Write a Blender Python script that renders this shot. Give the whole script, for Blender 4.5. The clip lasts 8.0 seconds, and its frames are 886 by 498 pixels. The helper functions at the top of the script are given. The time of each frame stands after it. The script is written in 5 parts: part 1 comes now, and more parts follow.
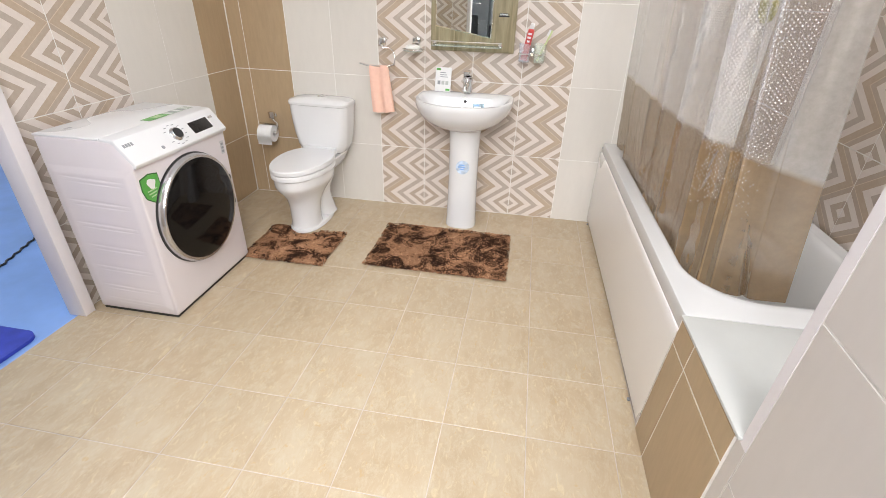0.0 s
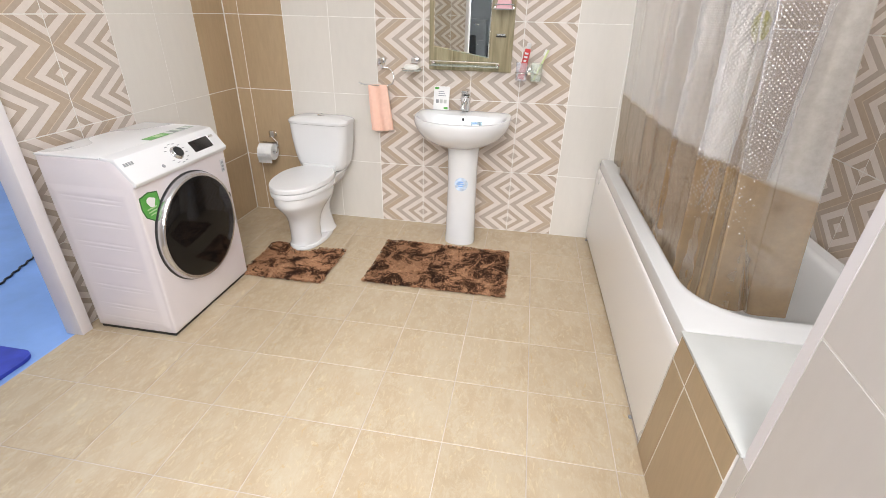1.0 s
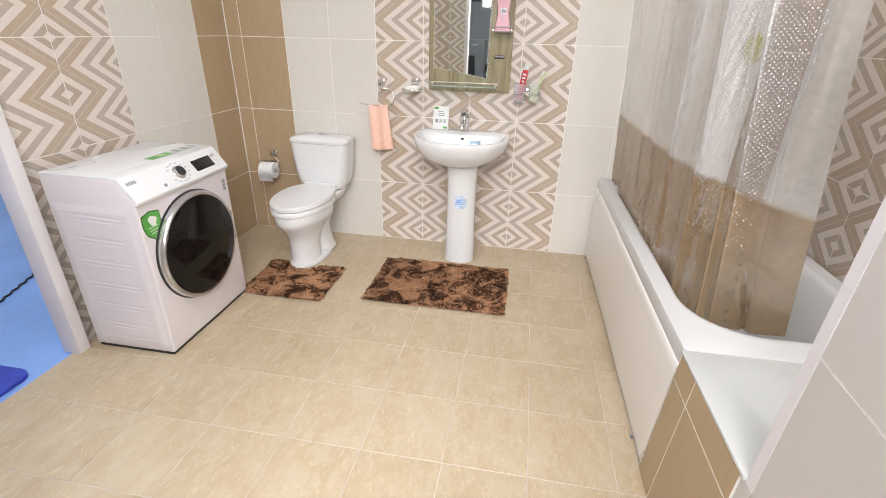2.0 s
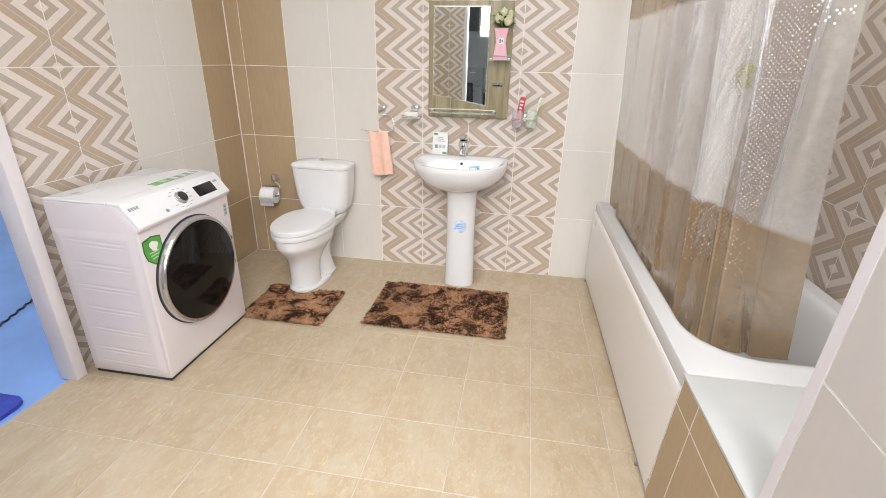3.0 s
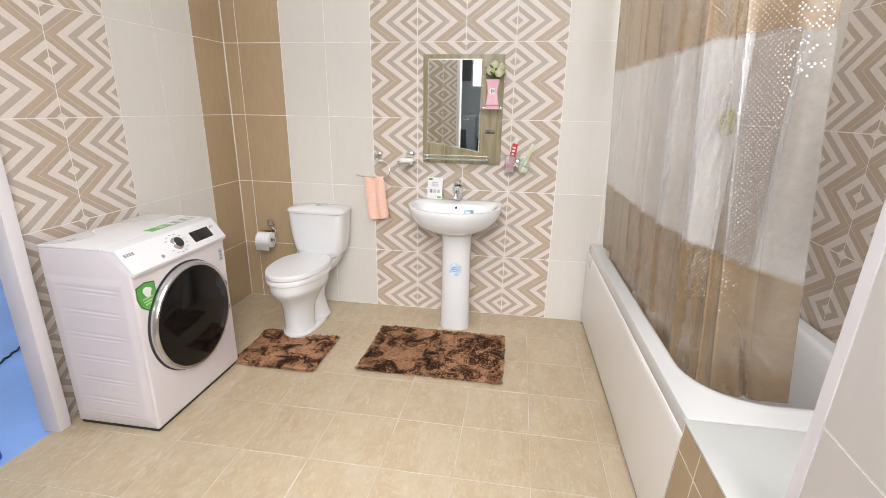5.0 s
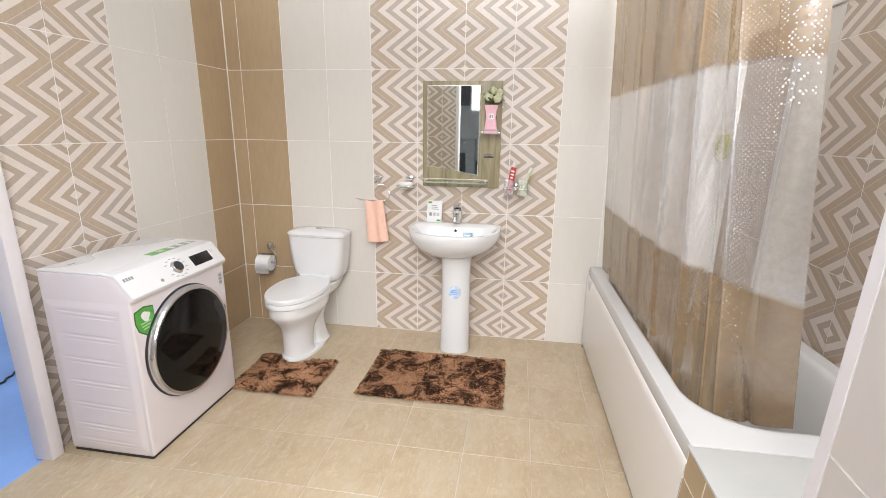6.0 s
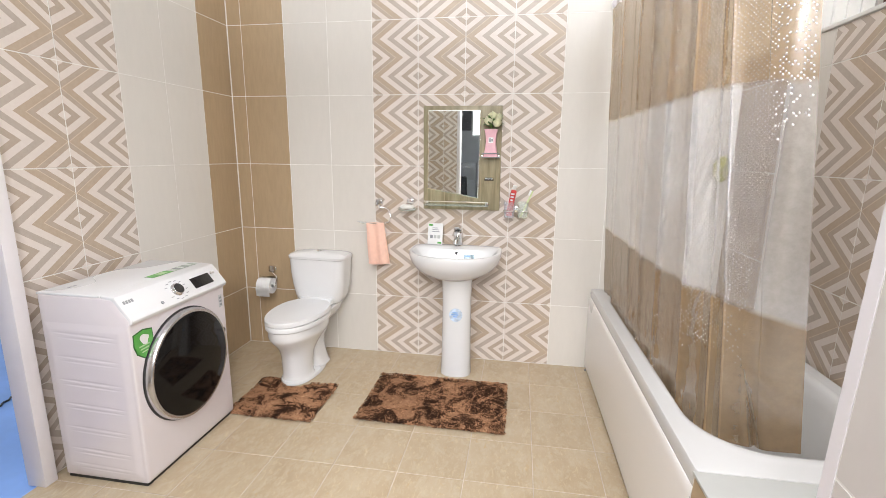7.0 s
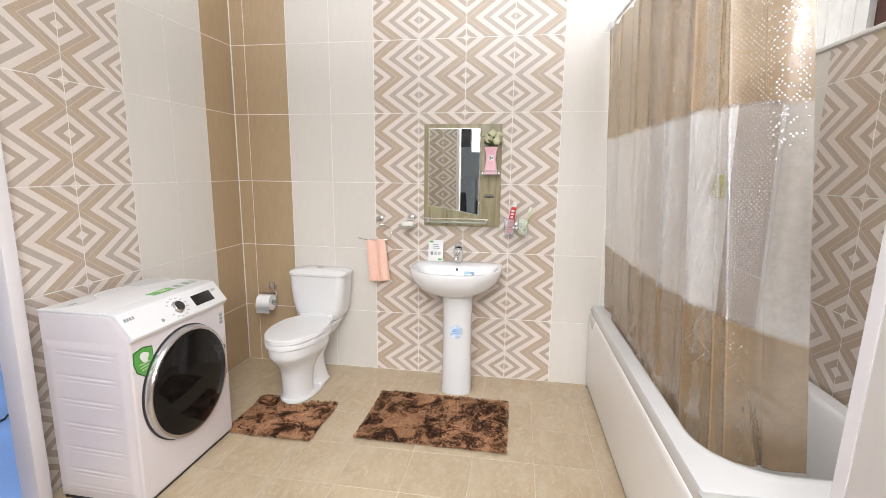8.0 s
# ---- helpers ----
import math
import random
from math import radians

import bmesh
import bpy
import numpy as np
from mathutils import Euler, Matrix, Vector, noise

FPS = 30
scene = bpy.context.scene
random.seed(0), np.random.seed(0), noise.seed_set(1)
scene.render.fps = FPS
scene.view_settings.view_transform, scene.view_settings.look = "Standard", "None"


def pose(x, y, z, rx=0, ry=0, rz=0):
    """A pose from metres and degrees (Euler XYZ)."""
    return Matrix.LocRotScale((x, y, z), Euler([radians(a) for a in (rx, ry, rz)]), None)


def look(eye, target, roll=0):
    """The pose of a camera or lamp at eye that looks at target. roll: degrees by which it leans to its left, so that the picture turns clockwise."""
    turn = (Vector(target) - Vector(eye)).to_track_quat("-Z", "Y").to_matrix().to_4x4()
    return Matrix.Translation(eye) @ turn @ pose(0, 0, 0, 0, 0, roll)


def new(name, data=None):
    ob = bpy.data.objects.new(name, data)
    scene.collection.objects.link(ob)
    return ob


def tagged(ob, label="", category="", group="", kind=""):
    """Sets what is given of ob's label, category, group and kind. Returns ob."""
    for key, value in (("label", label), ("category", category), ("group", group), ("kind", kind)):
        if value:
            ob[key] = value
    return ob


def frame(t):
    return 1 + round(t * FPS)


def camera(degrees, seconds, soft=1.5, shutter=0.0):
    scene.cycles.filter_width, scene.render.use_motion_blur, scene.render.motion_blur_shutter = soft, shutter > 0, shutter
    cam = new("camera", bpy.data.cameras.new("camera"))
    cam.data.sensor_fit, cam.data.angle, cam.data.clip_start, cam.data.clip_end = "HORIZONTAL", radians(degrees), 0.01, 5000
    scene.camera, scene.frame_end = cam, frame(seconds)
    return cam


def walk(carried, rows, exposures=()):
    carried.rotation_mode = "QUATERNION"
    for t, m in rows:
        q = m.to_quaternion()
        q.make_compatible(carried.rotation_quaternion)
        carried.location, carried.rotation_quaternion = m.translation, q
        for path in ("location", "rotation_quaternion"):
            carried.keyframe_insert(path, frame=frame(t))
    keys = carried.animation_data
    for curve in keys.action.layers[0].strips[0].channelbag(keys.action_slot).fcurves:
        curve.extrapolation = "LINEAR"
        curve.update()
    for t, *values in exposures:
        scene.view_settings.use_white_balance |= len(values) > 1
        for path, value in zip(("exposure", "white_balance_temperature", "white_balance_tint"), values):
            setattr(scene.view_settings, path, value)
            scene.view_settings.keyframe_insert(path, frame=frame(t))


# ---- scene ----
cam = camera(87.8, 8.0, soft=0.7)
PATH = [
    (0, (0.948, -2.991, 1.367), (0.661, -1.273, 0.385), 1.7),
    (0.5, (0.953, -2.989, 1.367), (0.663, -1.253, 0.417), 1.5),
    (1, (0.953, -2.991, 1.368), (0.659, -1.239, 0.449), 1.4),
    (1.5, (0.953, -2.993, 1.373), (0.657, -1.227, 0.482), 1.4),
    (3, (0.95, -3.001, 1.382), (0.646, -1.176, 0.621), 1.2),
    (3.5, (0.956, -3.003, 1.38), (0.65, -1.16, 0.665), 1.1),
    (4, (0.953, -3.001, 1.388), (0.65, -1.144, 0.711), 1.1),
    (4.5, (0.953, -3.005, 1.388), (0.653, -1.131, 0.756), 1.0),
    (6, (0.952, -3.008, 1.398), (0.651, -1.094, 0.901), 0.8),
    (6.5, (0.958, -3.01, 1.392), (0.65, -1.084, 0.949), 0.7),
    (7, (0.963, -3.01, 1.392), (0.647, -1.076, 0.994), 0.6),
    (7.5, (0.956, -3.012, 1.397), (0.641, -1.071, 1.034), 0.6),
    (8, (0.952, -3.017, 1.402), (0.639, -1.07, 1.069), 0.6),
]
walk(cam, [(t, look(eye, target, roll)) for t, eye, target, roll in PATH])

# ---- world, lamps, exposure ----
world = bpy.data.worlds.new("world")
scene.world = world
world.use_nodes = True
wbg = world.node_tree.nodes["Background"]
wbg.inputs[0].default_value = (0.95, 0.97, 1.0, 1)
wbg.inputs[1].default_value = 0.4


def area_lamp(name, eye, target, size_x, size_y, watts, color):
    d = bpy.data.lights.new(name, "AREA")
    d.shape, d.size, d.size_y, d.energy, d.color = "RECTANGLE", size_x, size_y, watts, color
    ob = new(name, d)
    ob.matrix_world = look(eye, target)
    return ob


# unseen showroom ceiling panels above and beside the set
area_lamp("ceiling_lamp_room", (0.8, -2.8, 3.2), (1.2, -0.4, 0.75), 2.0, 1.0, 42.5, (0.97, 0.97, 0.985))
# front fill added in the aisle behind the set, no fixture there
area_lamp("fill_lamp_aisle", (1.15, -5.0, 2.75), (0.5, 0.0, 1.1), 2.4, 0.9, 224, (0.985, 0.975, 0.985))
area_lamp("ceiling_lamp_left", (-2.9, -1.6, 3.2), (-2.9, -1.55, 0), 1.6, 1.6, 45, (0.90, 0.95, 1.0))
area_lamp("ceiling_lamp_right", (3.2, -1.6, 3.0), (1.95, -1.15, 0.2), 1.2, 1.8, 32, (0.97, 0.98, 1.0))

# ---- materials ----


def nodes_of(name):
    m = bpy.data.materials.new(name)
    m.use_nodes = True
    nt = m.node_tree
    return m, nt, nt.nodes["Principled BSDF"]


def link(nt, a, b):
    nt.links.new(a, b)


def math_node(nt, op, a, b=None, c=None):
    n = nt.nodes.new("ShaderNodeMath")
    n.operation = op
    for i, v in enumerate((a, b, c)):
        if v is None:
            continue
        if isinstance(v, (int, float)):
            n.inputs[i].default_value = v
        else:
            link(nt, v, n.inputs[i])
    return n.outputs[0]


def noise_node(nt, vec, scale, detail=4, rough=0.55, distortion=0.0):
    n = nt.nodes.new("ShaderNodeTexNoise")
    n.inputs["Scale"].default_value = scale
    n.inputs["Detail"].default_value = detail
    n.inputs["Roughness"].default_value = rough
    n.inputs["Distortion"].default_value = distortion
    link(nt, vec, n.inputs["Vector"])
    return n.outputs["Fac"]


def ramp(nt, fac, stops, constant=False):
    n = nt.nodes.new("ShaderNodeValToRGB")
    r = n.color_ramp
    if constant:
        r.interpolation = "CONSTANT"
    while len(r.elements) < len(stops):
        r.elements.new(1.0)
    for e, (p, c) in zip(r.elements, stops):
        e.position = p
        e.color = (*c, 1)
    link(nt, fac, n.inputs[0])
    return n.outputs[0]


def mix_color(nt, fac, a, b, blend="MIX"):
    n = nt.nodes.new("ShaderNodeMix")
    n.data_type, n.blend_type = "RGBA", blend
    for sock, v in ((n.inputs[0], fac), (n.inputs[6], a), (n.inputs[7], b)):
        if isinstance(v, (int, float)):
            sock.default_value = v
        elif isinstance(v, tuple):
            sock.default_value = (*v, 1)
        else:
            link(nt, v, sock)
    return n.outputs[2]


def bump(nt, bsdf, height, strength, distance=0.002):
    n = nt.nodes.new("ShaderNodeBump")
    n.inputs["Strength"].default_value = strength
    n.inputs["Distance"].default_value = distance
    link(nt, height, n.inputs["Height"])
    link(nt, n.outputs[0], bsdf.inputs["Normal"])


def coords(nt, kind="Object", scale=(1, 1, 1), shift=False):
    """Texture coordinates, stretched, and shifted piece by piece where shift is set."""
    tc = nt.nodes.new("ShaderNodeTexCoord")
    mp = nt.nodes.new("ShaderNodeMapping")
    mp.inputs["Scale"].default_value = scale
    link(nt, tc.outputs[kind], mp.inputs[0])
    if shift:
        oi = nt.nodes.new("ShaderNodeObjectInfo")
        cx = nt.nodes.new("ShaderNodeCombineXYZ")
        link(nt, math_node(nt, "MULTIPLY", oi.outputs["Random"], 37.0), cx.inputs[0])
        link(nt, math_node(nt, "MULTIPLY", oi.outputs["Random"], 91.0), cx.inputs[1])
        link(nt, cx.outputs[0], mp.inputs["Location"])
    return mp.outputs[0]


def plain(name, color, rough=0.4, metal=0.0, vary=0.06, scale=6.0, relief=0.0, relief_scale=60.0, rvary=0.08, coat=0.0):
    """A surface of one colour with slight stains, uneven gloss and fine relief."""
    m, nt, b = nodes_of(name)
    v = coords(nt)
    f = noise_node(nt, v, scale, 5)
    dark = tuple(c * (1 - vary * 1.6) for c in color)
    lite = tuple(min(1, c * (1 + vary)) for c in color)
    link(nt, ramp(nt, f, [(0.3, dark), (0.7, lite)]), b.inputs["Base Color"])
    g = noise_node(nt, v, scale * 0.6, 1)
    link(nt, math_node(nt, "MULTIPLY_ADD", g, rvary, rough - rvary * 0.5), b.inputs["Roughness"])
    b.inputs["Metallic"].default_value = metal
    b.inputs["Coat Weight"].default_value = coat
    if relief:
        bump(nt, b, noise_node(nt, v, relief_scale, 4), relief)
    return m


def tile_material(name, color, rough=0.3, streak=(1, 1, 1), vary=0.05):
    """Glazed wall tile: faint vertical brushing, slightly different from tile to tile."""
    m, nt, b = nodes_of(name)
    v = coords(nt, "Object", streak, True)
    f = noise_node(nt, v, 9, 6, 0.65)
    dark = tuple(c * (1 - vary) for c in color)
    lite = tuple(min(1, c * (1 + vary)) for c in color)
    base = ramp(nt, f, [(0.3, dark), (0.7, lite)])
    oi = nt.nodes.new("ShaderNodeObjectInfo")
    hsv = nt.nodes.new("ShaderNodeHueSaturation")
    link(nt, math_node(nt, "MULTIPLY_ADD", oi.outputs["Random"], 0.05, 0.975), hsv.inputs["Value"])
    link(nt, base, hsv.inputs["Color"])
    link(nt, hsv.outputs[0], b.inputs["Base Color"])
    b.inputs["Roughness"].default_value = rough
    bump(nt, b, noise_node(nt, v, 4, 3), 0.12, 0.003)
    return m


CREAM, TAN, TAUPE, BROWN = (0.705, 0.643, 0.60), (0.465, 0.373, 0.287), (0.46, 0.40, 0.35), (0.445, 0.37, 0.305)


def decor_material():
    """Printed decor tile: nested rhombs and zigzags; u runs from the solid rhombs' edge to the open rhombs' edge."""
    m, nt, b = nodes_of("decor_tile_glaze")
    tc = nt.nodes.new("ShaderNodeTexCoord")
    sep = nt.nodes.new("ShaderNodeSeparateXYZ")
    link(nt, tc.outputs["UV"], sep.inputs[0])
    w = math_node(nt, "FRACT", math_node(nt, "MULTIPLY", sep.outputs[1], 2.0))
    tri = math_node(nt, "MULTIPLY", math_node(nt, "ABSOLUTE", math_node(nt, "SUBTRACT", w, 0.5)), 1.014)
    s = math_node(nt, "ADD", sep.outputs[0], tri)
    s = math_node(nt, "DIVIDE", s, 1.507)
    gold = (0.60, 0.50, 0.39)
    edges = [(0.0, TAUPE), (0.112, CREAM), (0.235, BROWN), (0.37, CREAM), (0.52, TAUPE), (0.67, CREAM), (0.825, TAN),
             (0.982, gold), (0.998, BROWN), (1.108, CREAM), (1.26, BROWN), (1.402, CREAM)]
    base = ramp(nt, s, [(e / 1.507, c) for e, c in edges], True)
    v = coords(nt, "Object", (1, 1, 1), True)
    f = noise_node(nt, v, 40, 5, 0.7)
    base = mix_color(nt, 0.22, base, ramp(nt, f, [(0.3, (0.35, 0.3, 0.25)), (0.7, (0.8, 0.76, 0.7))]), "SOFT_LIGHT")
    link(nt, base, b.inputs["Base Color"])
    b.inputs["Roughness"].default_value = 0.34
    bump(nt, b, noise_node(nt, v, 5, 3), 0.1, 0.003)
    return m


def floor_tile_material():
    """Cream stone-look floor tile: soft blotches, with short pale and yellow veins."""
    m, nt, b = nodes_of("floor_tile_glaze")
    v = coords(nt, "Object", (1.6, 1.0, 0.9), True)
    big = noise_node(nt, v, 5.0, 7, 0.62, 0.4)
    base = ramp(nt, big, [(0.30, (0.430, 0.330, 0.215)), (0.5, (0.478, 0.380, 0.258)), (0.68, (0.515, 0.43, 0.31))])
    fine = noise_node(nt, v, 15, 8, 0.78, 0.35)
    base = mix_color(nt, ramp(nt, fine, [(0.47, (0, 0, 0)), (0.64, (0.7, 0.7, 0.7))]), base, (0.545, 0.48, 0.36))
    vein = noise_node(nt, coords(nt, "Object", (2.4, 1.0, 1.1), True), 14, 6, 0.65, 1.8)
    base = mix_color(nt, ramp(nt, vein, [(0.56, (0, 0, 0)), (0.69, (0.5, 0.5, 0.5))]), base, (0.66, 0.57, 0.37))
    fleck = noise_node(nt, v, 26, 4, 0.6, 0.9)
    base = mix_color(nt, ramp(nt, fleck, [(0.62, (0, 0, 0)), (0.74, (0.7, 0.7, 0.7))]), base, (0.50, 0.345, 0.165))
    oi = nt.nodes.new("ShaderNodeObjectInfo")
    hsv = nt.nodes.new("ShaderNodeHueSaturation")
    link(nt, math_node(nt, "MULTIPLY_ADD", oi.outputs["Random"], 0.05, 0.975), hsv.inputs["Value"])
    link(nt, base, hsv.inputs["Color"])
    link(nt, hsv.outputs[0], b.inputs["Base Color"])
    b.inputs["Roughness"].default_value = 0.38
    bump(nt, b, fine, 0.15, 0.002)
    return m


def rug_material():
    """Long-pile mat mottled in rust brown and dark brown."""
    m, nt, b = nodes_of("rug_pile")
    v = coords(nt)
    f = noise_node(nt, v, 9.0, 5, 0.7, 0.8)
    g = nt.nodes.new("ShaderNodeNewGeometry")
    f = math_node(nt, "ADD", f, math_node(nt, "MULTIPLY_ADD", g.outputs["Random Per Island"], 0.16, -0.08))
    base = ramp(nt, f, [(0.37, (0.03, 0.014, 0.008)), (0.46, (0.08, 0.036, 0.019)), (0.51, (0.32, 0.165, 0.088)), (0.72, (0.46, 0.265, 0.155))])
    hsv = nt.nodes.new("ShaderNodeHueSaturation")
    link(nt, math_node(nt, "MULTIPLY_ADD", g.outputs["Random Per Island"], 0.5, 0.75), hsv.inputs["Value"])
    link(nt, base, hsv.inputs["Color"])
    link(nt, hsv.outputs[0], b.inputs["Base Color"])
    b.inputs["Roughness"].default_value = 0.9
    b.inputs["Specular IOR Level"].default_value = 0.15
    return m


def curtain_material(name, dotted):
    """Clear vinyl, printed tan above 1.60 m and below 0.96 m; u runs along the sheet from the wall; dotted: its raised clear dots."""
    m, nt, b = nodes_of(name)
    out = nt.nodes["Material Output"]
    tc = nt.nodes.new("ShaderNodeTexCoord")
    sep = nt.nodes.new("ShaderNodeSeparateXYZ")
    link(nt, tc.outputs["Object"], sep.inputs[0])
    y, z = sep.outputs[1], sep.outputs[2]

    def clip(value):
        n = nt.nodes.new("ShaderNodeClamp")
        link(nt, value, n.inputs[0])
        return n.outputs[0]

    def step(value, start, width):
        return clip(math_node(nt, "MULTIPLY_ADD", value, 1.0 / width, -start / width))
    if dotted:
        u = math_node(nt, "MULTIPLY", y, -0.62)
    else:
        uvs = nt.nodes.new("ShaderNodeSeparateXYZ")
        link(nt, tc.outputs["UV"], uvs.inputs[0])
        u = uvs.outputs[0]
    edge = noise_node(nt, coords(nt, "Object", (1, 1, 1)), 9.0, 3)
    zn = math_node(nt, "MULTIPLY_ADD", edge, 0.02, math_node(nt, "SUBTRACT", z, 0.01))
    upper = step(zn, 1.59, 0.022)
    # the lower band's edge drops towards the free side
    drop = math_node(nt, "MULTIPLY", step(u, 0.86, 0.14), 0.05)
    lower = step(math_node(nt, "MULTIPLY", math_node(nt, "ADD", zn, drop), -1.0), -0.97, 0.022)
    tan = math_node(nt, "MAXIMUM", upper, lower)
    clear_part = math_node(nt, "SUBTRACT", 1.0, tan)
    wide = noise_node(nt, coords(nt, "Object", (3, 7, 0.25)), 1.8, 1, 0.4)
    brown = ramp(nt, wide, [(0.34, (0.29, 0.195, 0.104)), (0.66, (0.43, 0.30, 0.172))])
    stain = noise_node(nt, coords(nt, "Object", (1, 1, 1)), 22.0, 6, 0.7)
    brown = mix_color(nt, 0.35, brown, ramp(nt, stain, [(0.35, (0.36, 0.34, 0.30)), (0.65, (0.66, 0.64, 0.60))]), "OVERLAY")
    # lower band's tan darkened to stand in for the weaker light there
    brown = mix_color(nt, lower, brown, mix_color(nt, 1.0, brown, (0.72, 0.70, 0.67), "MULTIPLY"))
    # free edge: the room's reflection painted as milky cover; the wall end is paler
    bound = math_node(nt, "MULTIPLY_ADD", step(z, 0.95, 0.65), 0.045, 0.905)
    free_edge = step(math_node(nt, "SUBTRACT", u, bound), 0.0, 0.02)
    dull = step(math_node(nt, "MULTIPLY", u, -1.0), -0.50, 0.12)
    mottle = noise_node(nt, coords(nt, "Object", (14, 14, 14)), 3.0, 5, 0.7)
    edge_tone = ramp(nt, mottle, [(0.35, (0.43, 0.385, 0.345)), (0.65, (0.50, 0.455, 0.415))])
    pale = mix_color(nt, free_edge, (0.385, 0.375, 0.40), edge_tone)
    pale = mix_color(nt, dull, pale, (0.76, 0.73, 0.72))
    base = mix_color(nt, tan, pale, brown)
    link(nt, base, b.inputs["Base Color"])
    b.inputs["Roughness"].default_value = 0.25
    crease = noise_node(nt, coords(nt, "Object", (8, 8, 3.0)), 4.5, 3, 0.55, 0.6)
    crinkle = noise_node(nt, coords(nt, "Object", (60, 60, 36)), 4.0, 3, 0.65, 0.4)
    crease = math_node(nt, "MULTIPLY_ADD", crinkle, 0.34, math_node(nt, "MULTIPLY", crease, 0.55))
    bn = nt.nodes.new("ShaderNodeBump")
    calm = math_node(nt, "MAXIMUM", math_node(nt, "MULTIPLY", free_edge, 0.92), math_node(nt, "MULTIPLY", dull, 0.75))
    calm = math_node(nt, "MAXIMUM", calm, math_node(nt, "MULTIPLY", step(u, 0.87, 0.02), 0.6))
    calm = math_node(nt, "MAXIMUM", calm, math_node(nt, "MULTIPLY", tan, 0.45))
    link(nt, math_node(nt, "SUBTRACT", 1.0, calm), bn.inputs["Strength"])
    bn.inputs["Distance"].default_value = 0.010
    link(nt, crease, bn.inputs["Height"])
    gloss = nt.nodes.new("ShaderNodeBsdfGlossy")
    link(nt, math_node(nt, "MULTIPLY_ADD", tan, 0.12 if not dotted else 0.05, 0.10 if not dotted else 0.09), gloss.inputs["Roughness"])
    gloss.inputs[0].default_value = (1, 1, 1, 1)
    if not dotted:
        link(nt, bn.outputs[0], b.inputs["Normal"])
        link(nt, bn.outputs[0], gloss.inputs["Normal"])
    # part of the scattered light comes through from the other side
    through_light = nt.nodes.new("ShaderNodeBsdfTranslucent")
    link(nt, base, through_light.inputs[0])
    body = nt.nodes.new("ShaderNodeMixShader")
    body.inputs[0].default_value = 0.3
    link(nt, b.outputs[0], body.inputs[1])
    link(nt, through_light.outputs[0], body.inputs[2])
    clear = nt.nodes.new("ShaderNodeBsdfTransparent")
    if dotted:
        clear.inputs[0].default_value = (0.97, 0.97, 0.97, 1)
    else:
        link(nt, mix_color(nt, tan, (0.95, 0.95, 0.95), (0.72, 0.60, 0.44)), clear.inputs[0])
    mix = nt.nodes.new("ShaderNodeMixShader")
    cover = math_node(nt, "MULTIPLY_ADD", tan, 0.48, 0.24) if not dotted else math_node(nt, "MULTIPLY_ADD", tan, -0.04, 0.10)
    veil = math_node(nt, "MAXIMUM", free_edge, math_node(nt, "MULTIPLY", dull, 0.8))
    cover = math_node(nt, "MULTIPLY_ADD", math_node(nt, "MULTIPLY", veil, clear_part), 0.40, cover)
    cover = math_node(nt, "MULTIPLY_ADD", lower, 0.08 if not dotted else 0.0, cover)
    if not dotted:
        # clearer strips beside the folds; narrow peaks paint the ridges' bright highlights
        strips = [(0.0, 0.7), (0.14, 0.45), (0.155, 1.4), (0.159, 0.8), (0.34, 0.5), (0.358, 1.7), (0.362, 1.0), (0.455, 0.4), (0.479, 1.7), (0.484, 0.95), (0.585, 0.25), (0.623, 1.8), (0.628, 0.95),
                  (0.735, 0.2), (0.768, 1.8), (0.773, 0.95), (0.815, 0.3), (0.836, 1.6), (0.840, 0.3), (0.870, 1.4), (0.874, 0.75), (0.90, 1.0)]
        fold_tone = ramp(nt, u, [(p, (v, v, v)) for p, v in strips], True)
        cover = math_node(nt, "MULTIPLY", cover, math_node(nt, "MULTIPLY_ADD", fold_tone, 0.45, 0.6))
    link(nt, cover, mix.inputs[0])
    link(nt, clear.outputs[0], mix.inputs[1])
    link(nt, body.outputs[0], mix.inputs[2])
    fres = nt.nodes.new("ShaderNodeFresnel")
    fres.inputs[0].default_value = 1.5
    top = nt.nodes.new("ShaderNodeMixShader")
    shine = math_node(nt, "MULTIPLY_ADD", tan, -0.10, 0.15) if not dotted else math_node(nt, "MULTIPLY_ADD", tan, -0.26, 0.60)
    shine = math_node(nt, "MULTIPLY_ADD", math_node(nt, "MULTIPLY", dull, clear_part), -0.08, shine)
    # extra gloss on the tan from u = 0.86, for the bright reflection there
    shine = math_node(nt, "MULTIPLY_ADD", math_node(nt, "MULTIPLY", step(u, 0.86, 0.03), tan), 0.07, shine)
    edge_gloss = math_node(nt, "MULTIPLY_ADD", math_node(nt, "MAXIMUM", tan, dull), -0.35, 0.55)
    glint = math_node(nt, "MULTIPLY_ADD", fres.outputs[0], edge_gloss, shine)
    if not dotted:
        glint = math_node(nt, "MULTIPLY", glint, math_node(nt, "MULTIPLY_ADD", fold_tone, 0.7, 0.4))
    link(nt, glint, top.inputs[0])
    link(nt, mix.outputs[0], top.inputs[1])
    link(nt, gloss.outputs[0], top.inputs[2])
    link(nt, top.outputs[0], out.inputs[0])
    return m


